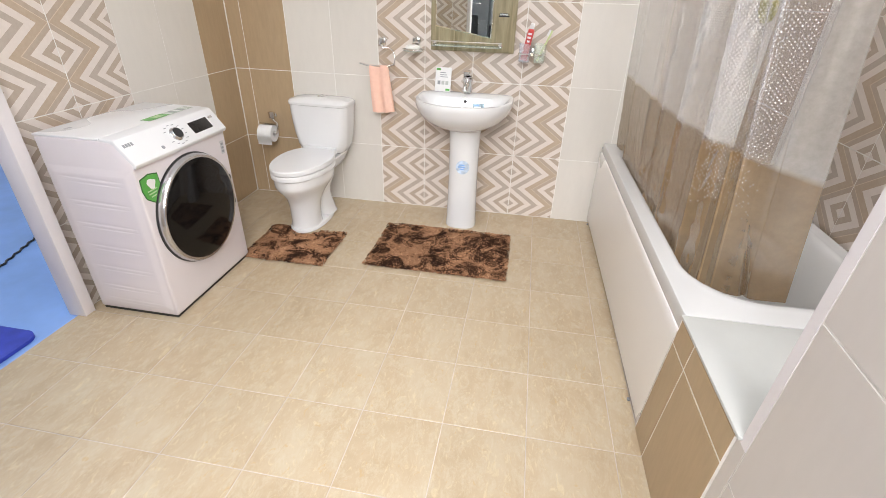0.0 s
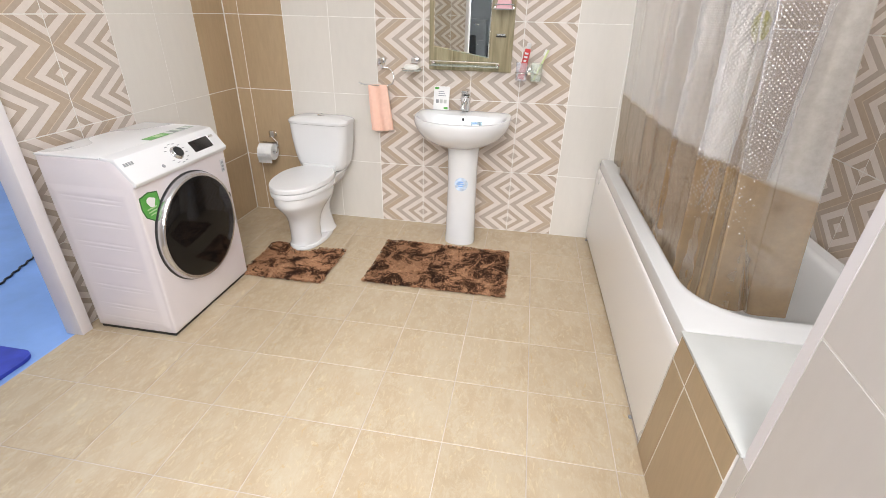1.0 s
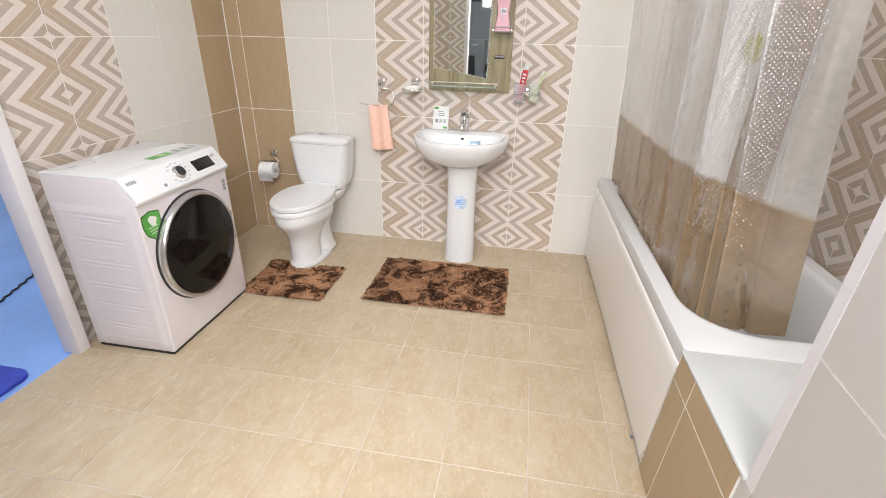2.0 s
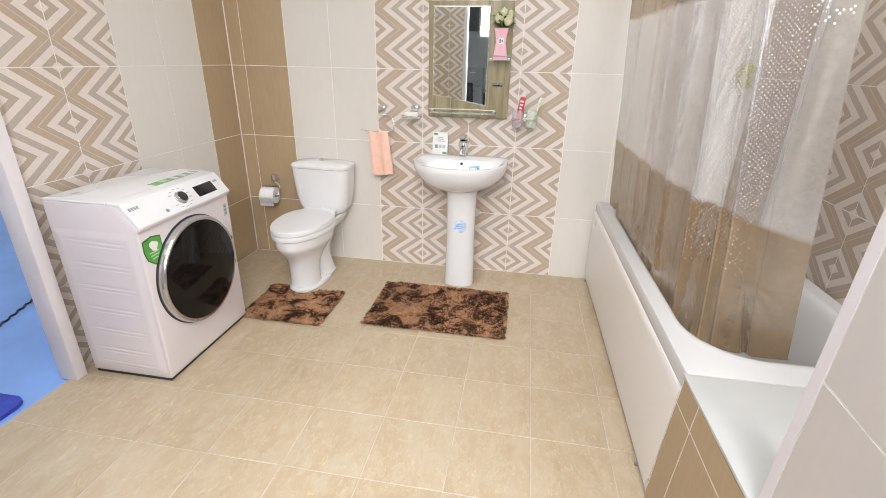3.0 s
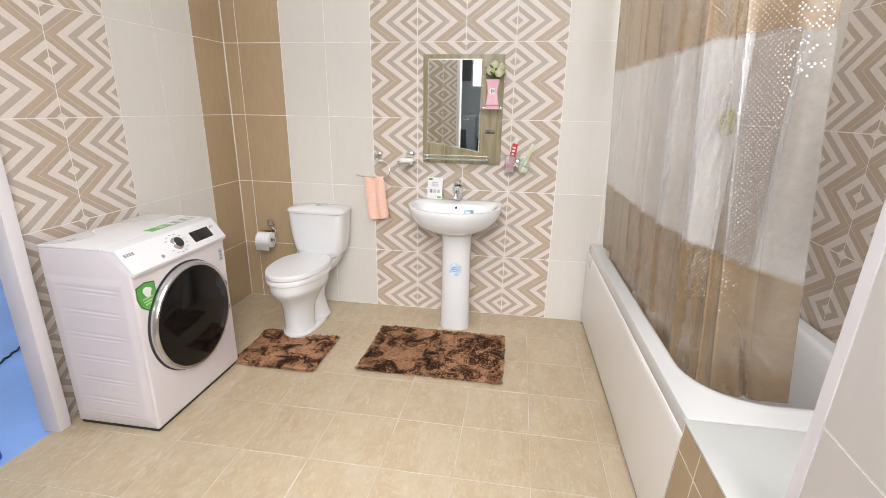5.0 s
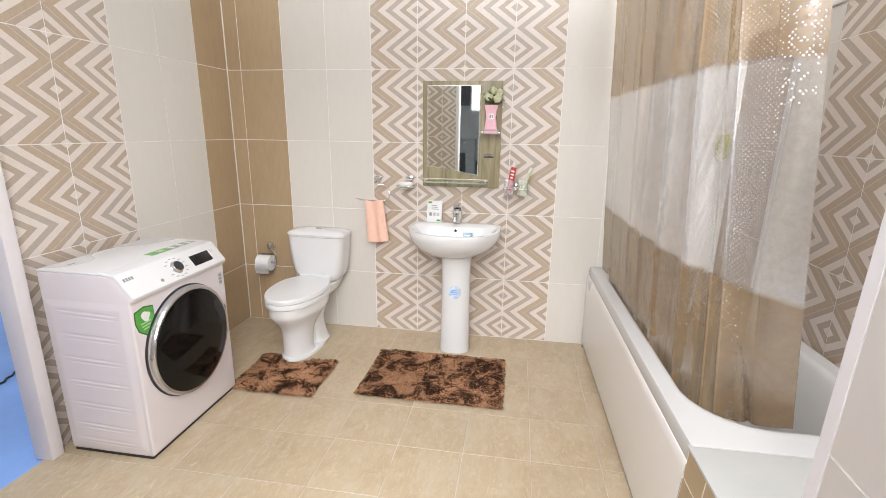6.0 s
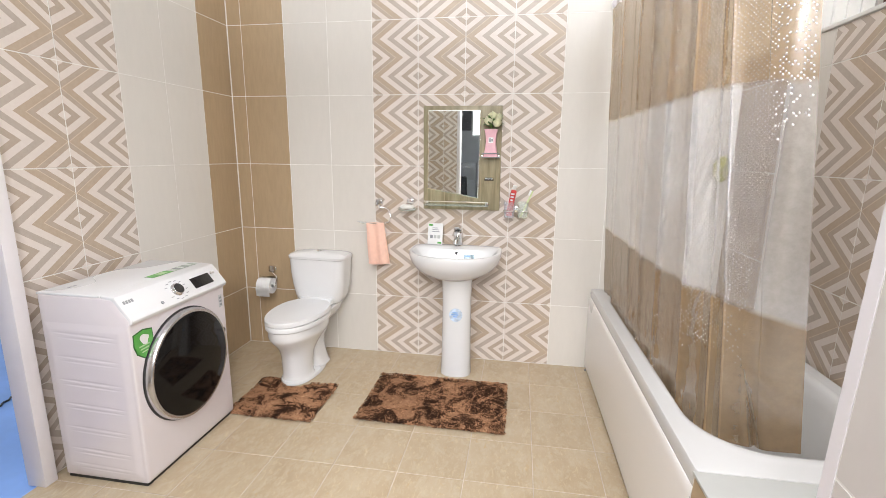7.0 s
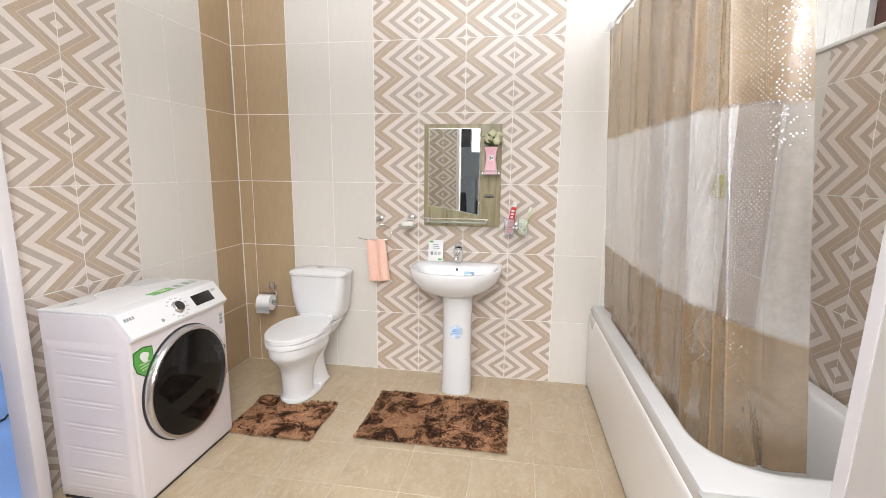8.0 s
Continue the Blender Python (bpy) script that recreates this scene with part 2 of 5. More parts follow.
def glass_material(name, color, clear=0.6, rough=0.05):
    m, nt, b = nodes_of(name)
    out = nt.nodes["Material Output"]
    b.inputs["Base Color"].default_value = (*color, 1)
    b.inputs["Roughness"].default_value = rough
    t = nt.nodes.new("ShaderNodeBsdfTransparent")
    t.inputs[0].default_value = (*color, 1)
    mix = nt.nodes.new("ShaderNodeMixShader")
    mix.inputs[0].default_value = 1 - clear
    link(nt, t.outputs[0], mix.inputs[1])
    link(nt, b.outputs[0], mix.inputs[2])
    link(nt, mix.outputs[0], out.inputs[0])
    return m


def wood_material(name, dark, lite):
    m, nt, b = nodes_of(name)
    v = coords(nt, "Object", (14, 14, 1.2))
    f = noise_node(nt, v, 2.2, 6, 0.6, 1.0)
    link(nt, ramp(nt, f, [(0.3, dark), (0.7, lite)]), b.inputs["Base Color"])
    b.inputs["Roughness"].default_value = 0.4
    return m


M_BEIGE = tile_material("beige_tile_glaze", (0.675, 0.645, 0.60), 0.34, (3.5, 3.5, 1), 0.018)
M_PALE = tile_material("pale_tile_glaze", (0.60, 0.565, 0.545), 0.36, (3.5, 3.5, 1), 0.018)
M_BROWN = tile_material("brown_tile_glaze", (0.425, 0.315, 0.195), 0.36, (6, 6, 1), 0.06)
M_DECOR = decor_material()
M_FLOOR = floor_tile_material()
M_GROUT = plain("grout", (0.80, 0.78, 0.745), 0.8, vary=0.08, scale=20, relief=0.3, relief_scale=300)
M_FLOORGROUT = plain("floor_grout", (0.60, 0.535, 0.485), 0.8, vary=0.16, scale=7, relief=0.3, relief_scale=300)
M_PLASTER = plain("white_plaster", (0.74, 0.73, 0.71), 0.7, vary=0.04, scale=3, relief=0.15, relief_scale=120)
M_HALL = plain("grey_hall_wall", (0.50, 0.52, 0.55), 0.7, vary=0.06, scale=2, relief=0.1)
M_WHITE_PVC = plain("white_plastic_trim", (0.75, 0.72, 0.745), 0.6, vary=0.02, scale=4)
M_CAP = plain("white_cap", (0.84, 0.84, 0.83), 0.5, vary=0.02)
M_BLUE = plain("blue_floor_sheet", (0.23, 0.40, 0.80), 0.35, vary=0.12, scale=2.5)
M_BLUEMAT = plain("blue_rubber_mat", (0.035, 0.06, 0.46), 0.55, vary=0.15, scale=12)
M_CERAMIC = plain("white_sanitary_ceramic", (0.735, 0.74, 0.75), 0.09, vary=0.012, scale=3, rvary=0.03, coat=0.4)
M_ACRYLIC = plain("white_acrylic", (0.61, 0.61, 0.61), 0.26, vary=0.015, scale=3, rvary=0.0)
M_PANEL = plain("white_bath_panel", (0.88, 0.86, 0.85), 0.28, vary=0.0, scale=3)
M_ENAMEL = plain("white_enamelled_steel", (0.71, 0.665, 0.69), 0.3, vary=0.015, scale=3, rvary=0.04)
M_ENAMEL2 = plain("white_appliance_plastic", (0.73, 0.735, 0.75), 0.28, vary=0.012, scale=3, rvary=0.04)
M_CHROME = plain("chrome", (0.78, 0.78, 0.78), 0.1, 1.0, vary=0.03, rvary=0.04)
M_SILVER = plain("silver_trim", (0.62, 0.62, 0.64), 0.2, 0.9, vary=0.02, rvary=0.02)
M_DARKGLASS = plain("smoked_door_glass", (0.014, 0.012, 0.012), 0.08, vary=0.2, rvary=0.02)
M_DARKGLASS.node_tree.nodes["Principled BSDF"].inputs["Specular IOR Level"].default_value = 0.3
M_SMOKE = glass_material("smoked_door_pane", (0.10, 0.095, 0.095), 0.5, 0.05)
M_SMOKE.node_tree.nodes["Principled BSDF"].inputs["Base Color"].default_value = (0.012, 0.011, 0.011, 1)
M_DRUM = plain("brushed_drum_steel", (0.42, 0.42, 0.43), 0.25, 0.9, vary=0.1)
M_BLACK = plain("black_plastic", (0.02, 0.02, 0.022), 0.4, vary=0.15)
M_GREEN = plain("green_sticker", (0.10, 0.38, 0.07), 0.35, vary=0.12, scale=30)
M_WHITEINK = plain("white_print", (0.8, 0.8, 0.8), 0.4, vary=0.02)
M_GREYINK = plain("grey_print", (0.28, 0.29, 0.31), 0.5, vary=0.05)
M_BLUEINK = plain("blue_print", (0.20, 0.42, 0.80), 0.4, vary=0.1, scale=40)
M_RUG = rug_material()
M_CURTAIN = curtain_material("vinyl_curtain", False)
M_DOTS = curtain_material("vinyl_dots", True)
M_TOWEL = plain("peach_terry", (0.87, 0.57, 0.46), 0.9, vary=0.03, scale=40, relief=0.9, relief_scale=260)
M_OLIVE = wood_material("olive_wood_foil", (0.20, 0.17, 0.095), (0.40, 0.35, 0.23))
M_CLEAR = glass_material("clear_glass", (0.90, 0.95, 0.93), 0.72)
M_FROSTBLUE = glass_material("frosted_blue_plastic", (0.95, 0.955, 0.985), 0.76, 0.3)
M_FROSTGREEN = glass_material("frosted_green_plastic", (0.945, 0.97, 0.94), 0.76, 0.3)
M_PINK = plain("pink_vase_glaze", (0.80, 0.47, 0.54), 0.3, vary=0.06, scale=20)
M_PETAL = plain("cream_petals", (0.78, 0.78, 0.55), 0.7, vary=0.12, scale=60)
M_LEAF = plain("green_leaves", (0.10, 0.20, 0.045), 0.55, vary=0.3, scale=60)
M_RED = plain("red_tube", (0.62, 0.07, 0.07), 0.3, vary=0.1)
M_LIME = plain("lime_brush_plastic", (0.58, 0.66, 0.34), 0.35, vary=0.1)
M_PAPER = plain("white_paper", (0.80, 0.80, 0.80), 0.8, vary=0.03, scale=30, relief=0.2)
M_SOAP = plain("white_soap", (0.82, 0.80, 0.76), 0.5, vary=0.04)
M_SPONGE = plain("yellow_sponge", (0.45, 0.43, 0.12), 0.9, vary=0.2, scale=60, relief=0.6)
M_DARKBROWN = plain("dark_brown_curtain_cloth", (0.10, 0.045, 0.035), 0.85, vary=0.15, scale=8)
M_SHEER = plain("white_sheer_cloth", (0.80, 0.78, 0.74), 0.85, vary=0.05, scale=8)
M_DESK = plain("dark_grey_laminate", (0.10, 0.10, 0.11), 0.45, vary=0.1)


def mirror_material():
    m, nt, b = nodes_of("silvered_mirror")
    b.inputs["Base Color"].default_value = (0.88, 0.92, 0.88, 1)
    b.inputs["Metallic"].default_value = 1.0
    b.inputs["Roughness"].default_value = 0.015
    return m


M_MIRROR = mirror_material()


def glow(name, color, strength):
    m, nt, b = nodes_of(name)
    b.inputs["Base Color"].default_value = (*color, 1)
    b.inputs["Emission Color"].default_value = (*color, 1)
    b.inputs["Emission Strength"].default_value = strength
    return m


M_DAY = glow("daylight_window", (0.95, 0.97, 1.0), 2.4)

# ---- building blocks ----


def part(name, bm, material, parent=None, label="", smooth=True):
    """Links a bmesh as one mesh object, under a thing where one is given."""
    me = bpy.data.meshes.new(name)
    bmesh.ops.recalc_face_normals(bm, faces=bm.faces)
    bm.to_mesh(me)
    bm.free()
    if smooth:
        me.shade_smooth()
        me.set_sharp_from_angle(angle=radians(38))
    for mt in (material if isinstance(material, (list, tuple)) else [material]):
        me.materials.append(mt)
    ob = new(name, me)
    if parent is not None:
        ob.parent = parent
    if label:
        tagged(ob, label)
    return ob


def thing(name, label, category, group="", kind="", at=(0, 0, 0), turn=0):
    ob = new(name)
    ob.matrix_basis = pose(*at, 0, 0, turn)
    ob.empty_display_size = 0.05
    return tagged(ob, label, category, group, kind)


def box(bm, x0, x1, y0, y1, z0, z1, r=0.0, seg=2):
    """A box, its edges rounded by r, added to bm."""
    g = bmesh.ops.create_cube(bm, size=1.0, matrix=Matrix.Translation(((x0 + x1) / 2, (y0 + y1) / 2, (z0 + z1) / 2)) @ Matrix.Diagonal((abs(x1 - x0), abs(y1 - y0), abs(z1 - z0), 1)))
    if r > 0:
        vs = set(g["verts"])
        es = [e for e in bm.edges if e.verts[0] in vs]
        bmesh.ops.bevel(bm, geom=es, offset=r, segments=seg, profile=0.5, affect="EDGES")
    return bm


def boxed(*a, **k):
    return box(bmesh.new(), *a, **k)


def skin(bm, rings, cap0=True, cap1=True, closed=True):
    """Joins rings of equally many points into a skin."""
    rows = [[bm.verts.new(p) for p in r] for r in rings]
    n = len(rows[0])
    for a, b in zip(rows, rows[1:]):
        for i in range(n if closed else n - 1):
            j = (i + 1) % n
            bm.faces.new((a[i], a[j], b[j], b[i]))
    if cap0:
        bm.faces.new(rows[0])
    if cap1:
        bm.faces.new(rows[-1])
    return bm


def oval(cx, cy, z, rx, ry, n=40, p=2.0, back=None):
    """A superellipse ring; back flattens its far side at that y."""
    out = []
    for i in range(n):
        a = 2 * math.pi * i / n
        c, s = math.cos(a), math.sin(a)
        x = cx + rx * math.copysign(abs(c) ** (2 / p), c)
        y = cy + ry * math.copysign(abs(s) ** (2 / p), s)
        if back is not None:
            y = min(y, back)
        out.append((x, y, z))
    return out


def rrect(x0, x1, y0, y1, r, z, k=10, side=6):
    """A rectangle's ring with round corners; the same count of points for every radius."""
    out = []
    cs = [(x1 - r, y1 - r, 0), (x0 + r, y1 - r, 90), (x0 + r, y0 + r, 180), (x1 - r, y0 + r, 270)]
    for q, (cx, cy, a0) in enumerate(cs):
        arc = [(cx + r * math.cos(radians(a0 + 90 * i / k)), cy + r * math.sin(radians(a0 + 90 * i / k))) for i in range(k + 1)]
        nx, ny, na = cs[(q + 1) % 4]
        end = (nx + r * math.cos(radians(na)), ny + r * math.sin(radians(na)))
        out += arc
        out += [(arc[-1][0] + (end[0] - arc[-1][0]) * i / side, arc[-1][1] + (end[1] - arc[-1][1]) * i / side) for i in range(1, side)]
    return [(x, y, z) for x, y in out]


def lathe(bm, profile, n=28, m=None):
    """Turns (radius, height) pairs round z, then places the result by m."""
    rings = [[(r * math.cos(2 * math.pi * i / n), r * math.sin(2 * math.pi * i / n), z) for i in range(n)] for r, z in profile]
    if m is not None:
        rings = [[m @ Vector(p) for p in r] for r in rings]
    return skin(bm, rings)


def tube(bm, points, r, n=10, closed=False):
    """A round bar along points."""
    ps = [Vector(p) for p in points]
    rings = []
    last = None
    for i, p in enumerate(ps):
        if closed:
            d = (ps[(i + 1) % len(ps)] - ps[i - 1]).normalized()
        else:
            d = (ps[min(i + 1, len(ps) - 1)] - ps[max(i - 1, 0)]).normalized()
        u = d.cross(Vector((0.13, 0.21, 0.97)) if abs(d.z) < 0.9 else Vector((1, 0.1, 0))).normalized() if last is None else (last - d * last.dot(d)).normalized()
        last = u
        w = d.cross(u)
        rings.append([p + (u * math.cos(2 * math.pi * k / n) + w * math.sin(2 * math.pi * k / n)) * r for k in range(n)])
    if closed:
        rings.append(rings[0])
        return skin(bm, rings, False, False)
    return skin(bm, rings)


def extrude_profile(bm, pts, y0, y1, r=0.0):
    """Pulls an outline of (x, z) pairs from y0 to y1."""
    a = [bm.verts.new((x, y0, z)) for x, z in pts]
    b = [bm.verts.new((x, y1, z)) for x, z in pts]
    n = len(pts)
    fs = [bm.faces.new(a), bm.faces.new(b)]
    for i in range(n):
        fs.append(bm.faces.new((a[i], a[(i + 1) % n], b[(i + 1) % n], b[i])))
    if r:
        bmesh.ops.recalc_face_normals(bm, faces=bm.faces)
        es = [e for e in bm.edges if len(e.link_faces) == 2 and e.calc_face_angle(0) > 0.3]
        bmesh.ops.bevel(bm, geom=es, offset=r, segments=3, profile=0.5, affect="EDGES")
    return bm

# ---- large structure ----
ROWS = [0.0, 0.422, 0.872, 1.322, 1.772, 2.222, 2.672]
floor = tagged(part("floor", boxed(-1.0, 2.32, -3.25, 0.1, -0.12, -0.0012), M_FLOORGROUT), "cream stone-look tiled bathroom floor", "floor", kind="structure")
floor_hall = tagged(part("floor_hall", boxed(-5.0, 6.0, -11.0, 1.5, -0.16, -0.124), M_HALL), "grey showroom floor round the set", "floor", kind="structure")
floor_blue = tagged(part("floor_blue", boxed(-4.9, -1.003, -3.6, 0.6, -0.123, -0.006), M_BLUE), "light blue smooth floor of the neighbouring room", "floor", kind="structure")
wall_north = tagged(part("wall_north", boxed(-1.05, 2.32, 0.0012, 0.13, -0.12, 2.72), M_GROUT), "tall bathroom wall tiled in beige, brown and zigzag decor", "wall", kind="structure")
wall_west = tagged(part("wall_west", boxed(-1.05, -1.0012, -1.56, 0.0012, -0.004, 2.72), M_GROUT), "side wall tiled in brown, beige and zigzag decor", "wall", kind="structure")
wall_west_far = tagged(part("wall_west_far", boxed(-1.05, -1.003, -3.32, -2.5, -0.004, 2.72), M_PLASTER), "plain white wall beyond the doorway", "wall", kind="structure")
wall_east = tagged(part("wall_east", boxed(2.2012, 2.32, -3.32, 0.0012, -0.004, 1.915), M_GROUT), "low partition wall tiled in beige and zigzag decor", "wall", kind="structure")
wall_east_cap = tagged(part("trim", boxed(2.19, 2.33, -3.32, 0.002, 1.916, 1.933, r=0.004), M_CAP), "white cap along the top of the low wall", "trim", kind="structure")
wall_south = tagged(part("wall_south", boxed(-1.0, 0.13, -3.32, -3.2012, -0.004, 2.72), M_GROUT), "front wall tiled in zigzag decor beside the entrance", "wall", kind="structure")
partition = tagged(part("wall_partition", boxed(1.4712, 1.60, -3.32, -2.29, -0.004, 2.72), M_GROUT), "beige tiled partition wall beside the bath", "wall", kind="structure")
wall_partition_trim = tagged(part("trim", boxed(1.4697, 1.602, -2.2895, -2.2625, 0.552, 2.72), M_WHITE_PVC, None, "", False), "white corner profile on the partition's edge", "trim", kind="structure")
# the partition is a little out of plumb
PARTITION_LEAN = Matrix.Translation((0, -2.262, 1.1)) @ Matrix.Rotation(radians(2.4), 4, "X") @ Matrix.Translation((0, 2.262, -1.1))
ledge_body = boxed(1.4655, 2.201, -2.262, -1.8055, -0.003, 0.548)
for v in ledge_body.verts:
    # its end follows the leaning partition
    if v.co.y < -2.0:
        v.co.y += 0.061 - 0.0419 * v.co.z
ledge = tagged(part("bath_ledge", ledge_body, M_GROUT), "low tiled ledge at the end of the bath", "ledge", kind="structure")
board = boxed(1.461, 2.2, -2.243, -1.806, 0.5495, 0.559, r=0.002)
bmesh.ops.rotate(board, verts=board.verts, cent=(1.46, -1.806, 0.55), matrix=Matrix.Rotation(radians(-1.3), 3, "X"))
part("ledge_top", board, plain("pale_ledge_board", (0.55, 0.56, 0.545), 0.5, vary=0.03), ledge, "smooth pale grey-white board")

tagged(part("trim", boxed(-1.0, -0.993, -0.007, 0.0, 0.0, 2.70, r=0.002, seg=1), M_GROUT), "white grout bead in the corner of the brown tiles", "trim", kind="structure")

# doorway in the west wall
door_casing = tagged(part("door_frame", boxed(-1.045, -0.955, -1.60, -1.545, -0.003, 2.12, r=0.004), M_WHITE_PVC), "white plastic door casing at the open doorway", "door frame", kind="structure")
part("far_jamb", boxed(-1.055, -0.99, -2.5, -2.45, -0.003, 2.12, r=0.003), M_WHITE_PVC, door_casing)
part("head", boxed(-1.055, -0.99, -2.45, -1.6005, 2.06, 2.12, r=0.003), M_WHITE_PVC, door_casing)
tagged(part("wall_west_lintel", boxed(-1.05, -1.003, -2.5, -1.56, 2.121, 2.72), M_PLASTER), "plain white wall above the doorway", "wall", kind="structure")
# entrance in the south wall, behind the camera
entrance = tagged(part("entrance_frame", boxed(0.132, 0.172, -3.33, -3.19, -0.003, 2.24, r=0.004), M_WHITE_PVC), "white frame of the open entrance", "door frame", kind="structure")
part("far_jamb", boxed(1.42, 1.46, -3.33, -3.19, -0.003, 2.24, r=0.004), M_WHITE_PVC, entrance)
# unseen head and lintel, their height set to cut the aisle lamp's light
part("head", boxed(0.172, 1.42, -3.33, -3.19, 2.20, 2.24, r=0.004), M_WHITE_PVC, entrance)
tagged(part("lintel_light_stop", boxed(0.13, 1.473, -3.32, -3.203, 2.241, 2.72), M_PLASTER), "unseen white lintel added above the entrance to cut the aisle lamp's light", "wall", kind="structure")
# the showroom that closes the place
for nm, b in (("hall_wall_south", (-5.0, 6.0, -11.1, -11.0, -0.15, 3.6)), ("hall_wall_north", (-5.0, 6.0, 1.5, 1.6, -0.15, 3.6)),
              ("hall_wall_west", (-5.1, -5.0, -11.0, 1.5, -0.15, 3.6)), ("hall_wall_east", (6.0, 6.1, -11.0, 1.5, -0.15, 3.6))):
    tagged(part(nm, boxed(*b), M_HALL if nm == "hall_wall_south" else M_PLASTER), "plain pale showroom wall", "wall", kind="structure")
tagged(part("ceiling", boxed(-5.0, 6.0, -11.0, 1.5, 3.6, 3.7), M_PLASTER), "white showroom ceiling", "ceiling", kind="structure")


# ---- bath and its curtain ----
def bathtub():
    t = thing("bathtub", "white acrylic bathtub with a smooth front panel against the tiled wall", "bathtub")
    X0, X1, Y0, Y1, R = 1.471, 2.196, -1.80, -0.012, 0.556
    rings = [rrect(X0 + 0.004, X1, Y0, Y1, 0.012, R - 0.066), rrect(X0, X1, Y0, Y1, 0.012, R - 0.05), rrect(X0, X1, Y0, Y1, 0.012, R - 0.008), rrect(X0 + 0.003, X1 - 0.003, Y0 + 0.003, Y1 - 0.003, 0.012, R - 0.002),
             rrect(X0 + 0.009, X1 - 0.009, Y0 + 0.009, Y1 - 0.009, 0.012, R)]
    inner = [(-0.02, R - 0.003), (-0.008, R - 0.001), (0.004, R), (0.016, R - 0.005), (0.026, R - 0.018), (0.036, R - 0.05), (0.05, R - 0.14), (0.075, R - 0.30), (0.12, R - 0.385), (0.18, R - 0.405)]
    ix0, ix1, iy0, iy1 = 1.528, 2.135, -1.706, -0.075
    for d, z in inner:
        x1 = ix1 - d - min(0.05, 1.2 * max(0.0, d - 0.026))
        rings.append(rrect(ix0 + d * 0.8, x1, iy0 + d * 1.4, iy1 - d * 1.6, min(0.215 - d * 0.3, 0.42 * (x1 - ix0 - d * 0.8)), z))
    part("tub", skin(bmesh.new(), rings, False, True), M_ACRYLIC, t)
    def panel_end(z):
        return -1.742 - 0.062 * z / 0.5

    # front panel, standing a little proud of the rim, its upper edge rounded
    bm = bmesh.new()
    n = 40
    rows = []
    for k, (z, dx) in enumerate(((0.020, 0.010), (0.024, 0.002), (0.036, 0.0), (0.46, 0.0), (0.488, 0.001), (0.496, 0.005), (0.498, 0.012))):
        rows.append([(1.463 + dx + 0.004 * (math.sin(math.pi * i / n) ** 0.6 if 0 < k < 6 and 0 < i < n else 0), panel_end(z) + (-0.015 - panel_end(z)) * i / n, z) for i in range(n + 1)])
    back = [(1.50, p[1], p[2]) for p in rows[-1]]
    back0 = [(1.50, p[1], p[2]) for p in rows[0]]
    skin(bm, [back0] + rows + [back], False, False, False)
    skin(bm, [[(x, panel_end(z) - 0.0005, z) for x in (1.4636, 1.50)] for z in (0.022, 0.497)], False, False, False)
    part("front_panel", bm, M_PANEL, t, "plain white front panel")
    part("end_panel", boxed(1.478, 2.19, -1.8045, -1.7952, 0.020, 0.498, r=0.001), M_PANEL, t)
    for y in (-0.05, -1.61):
        part("panel_clip", boxed(1.459, 1.470, y - 0.007, y + 0.007, 0.0, 0.009, r=0.002), M_GREYINK, t)
    part("corner_cap", lathe(bmesh.new(), [(0.0, 0), (0.007, 0), (0.007, 0.004), (0.0, 0.006)], 12, pose(1.4705, -0.035, 0.53, 0, -90, 0)), M_GREYINK, t)
    part("drain", lathe(bmesh.new(), [(0.0, 0.0), (0.035, 0.0), (0.034, 0.004), (0.0, 0.005)], 20, pose(1.85, -0.45, 0.1505)), M_CHROME, t)
    # dark strip behind the panel's foot, added as the gap's shade
    part("panel_gap_shade", boxed(1.485, 1.495, -1.79, -0.02, -0.001, 0.03), M_DESK, t, "dark strip added as the shade in the gap under the panel")
    # the bath stands a little askew
    t.matrix_basis = Matrix.Translation((1.47, -1.80, 0)) @ Matrix.Rotation(radians(0.65), 4, "Z") @ Matrix.Translation((-1.47, 1.80, 0))
    return t


bathtub()


def smooth_line(pts, count=400):
    """A smooth line through pts, cut into steps of equal length."""
    fine = []
    for i in range(len(pts) - 1):
        a, b, c, d = (Vector(pts[k]) for k in (max(i - 1, 0), i, i + 1, min(i + 2, len(pts) - 1)))
        for q in range(60):
            f = q / 60
            fine.append(0.5 * (2 * b + (c - a) * f + (2 * a - 5 * b + 4 * c - d) * f * f + (3 * b - a - 3 * c + d) * f ** 3))
    fine.append(Vector(pts[-1]))
    run = [0.0]
    for a, b in zip(fine, fine[1:]):
        run.append(run[-1] + (b - a).length)
    out, k = [], 0
    for i in range(count + 1):
        want = run[-1] * i / count
        while k < len(run) - 2 and run[k + 1] < want:
            k += 1
        out.append(fine[k].lerp(fine[k + 1], min(1, (want - run[k]) / max(1e-9, run[k + 1] - run[k]))))
    return out


RAIL_LINE = smooth_line([(1.462, -0.02), (1.49, -0.5), (1.515, -0.9), (1.53, -1.25), (1.545, -1.41), (1.568, -1.50), (1.605, -1.56), (1.658, -1.592)])
HEM_LINE = smooth_line([(1.53, -0.05), (1.528, -0.49), (1.543, -0.84), (1.556, -1.10), (1.585, -1.36), (1.63, -1.47), (1.725, -1.558), (1.855, -1.578)])


def curtain_line(s, low):
    """The curtain's plan at share s of its length: low = 1 at the hem, 0 at the rail."""
    u = max(0.0, min(0.99999, s)) * 400
    i = int(u)
    return RAIL_LINE[i].lerp(RAIL_LINE[i + 1], u - i).lerp(HEM_LINE[i].lerp(HEM_LINE[i + 1], u - i), low)


def clamp01(v):
    return max(0.0, min(1.0, v))


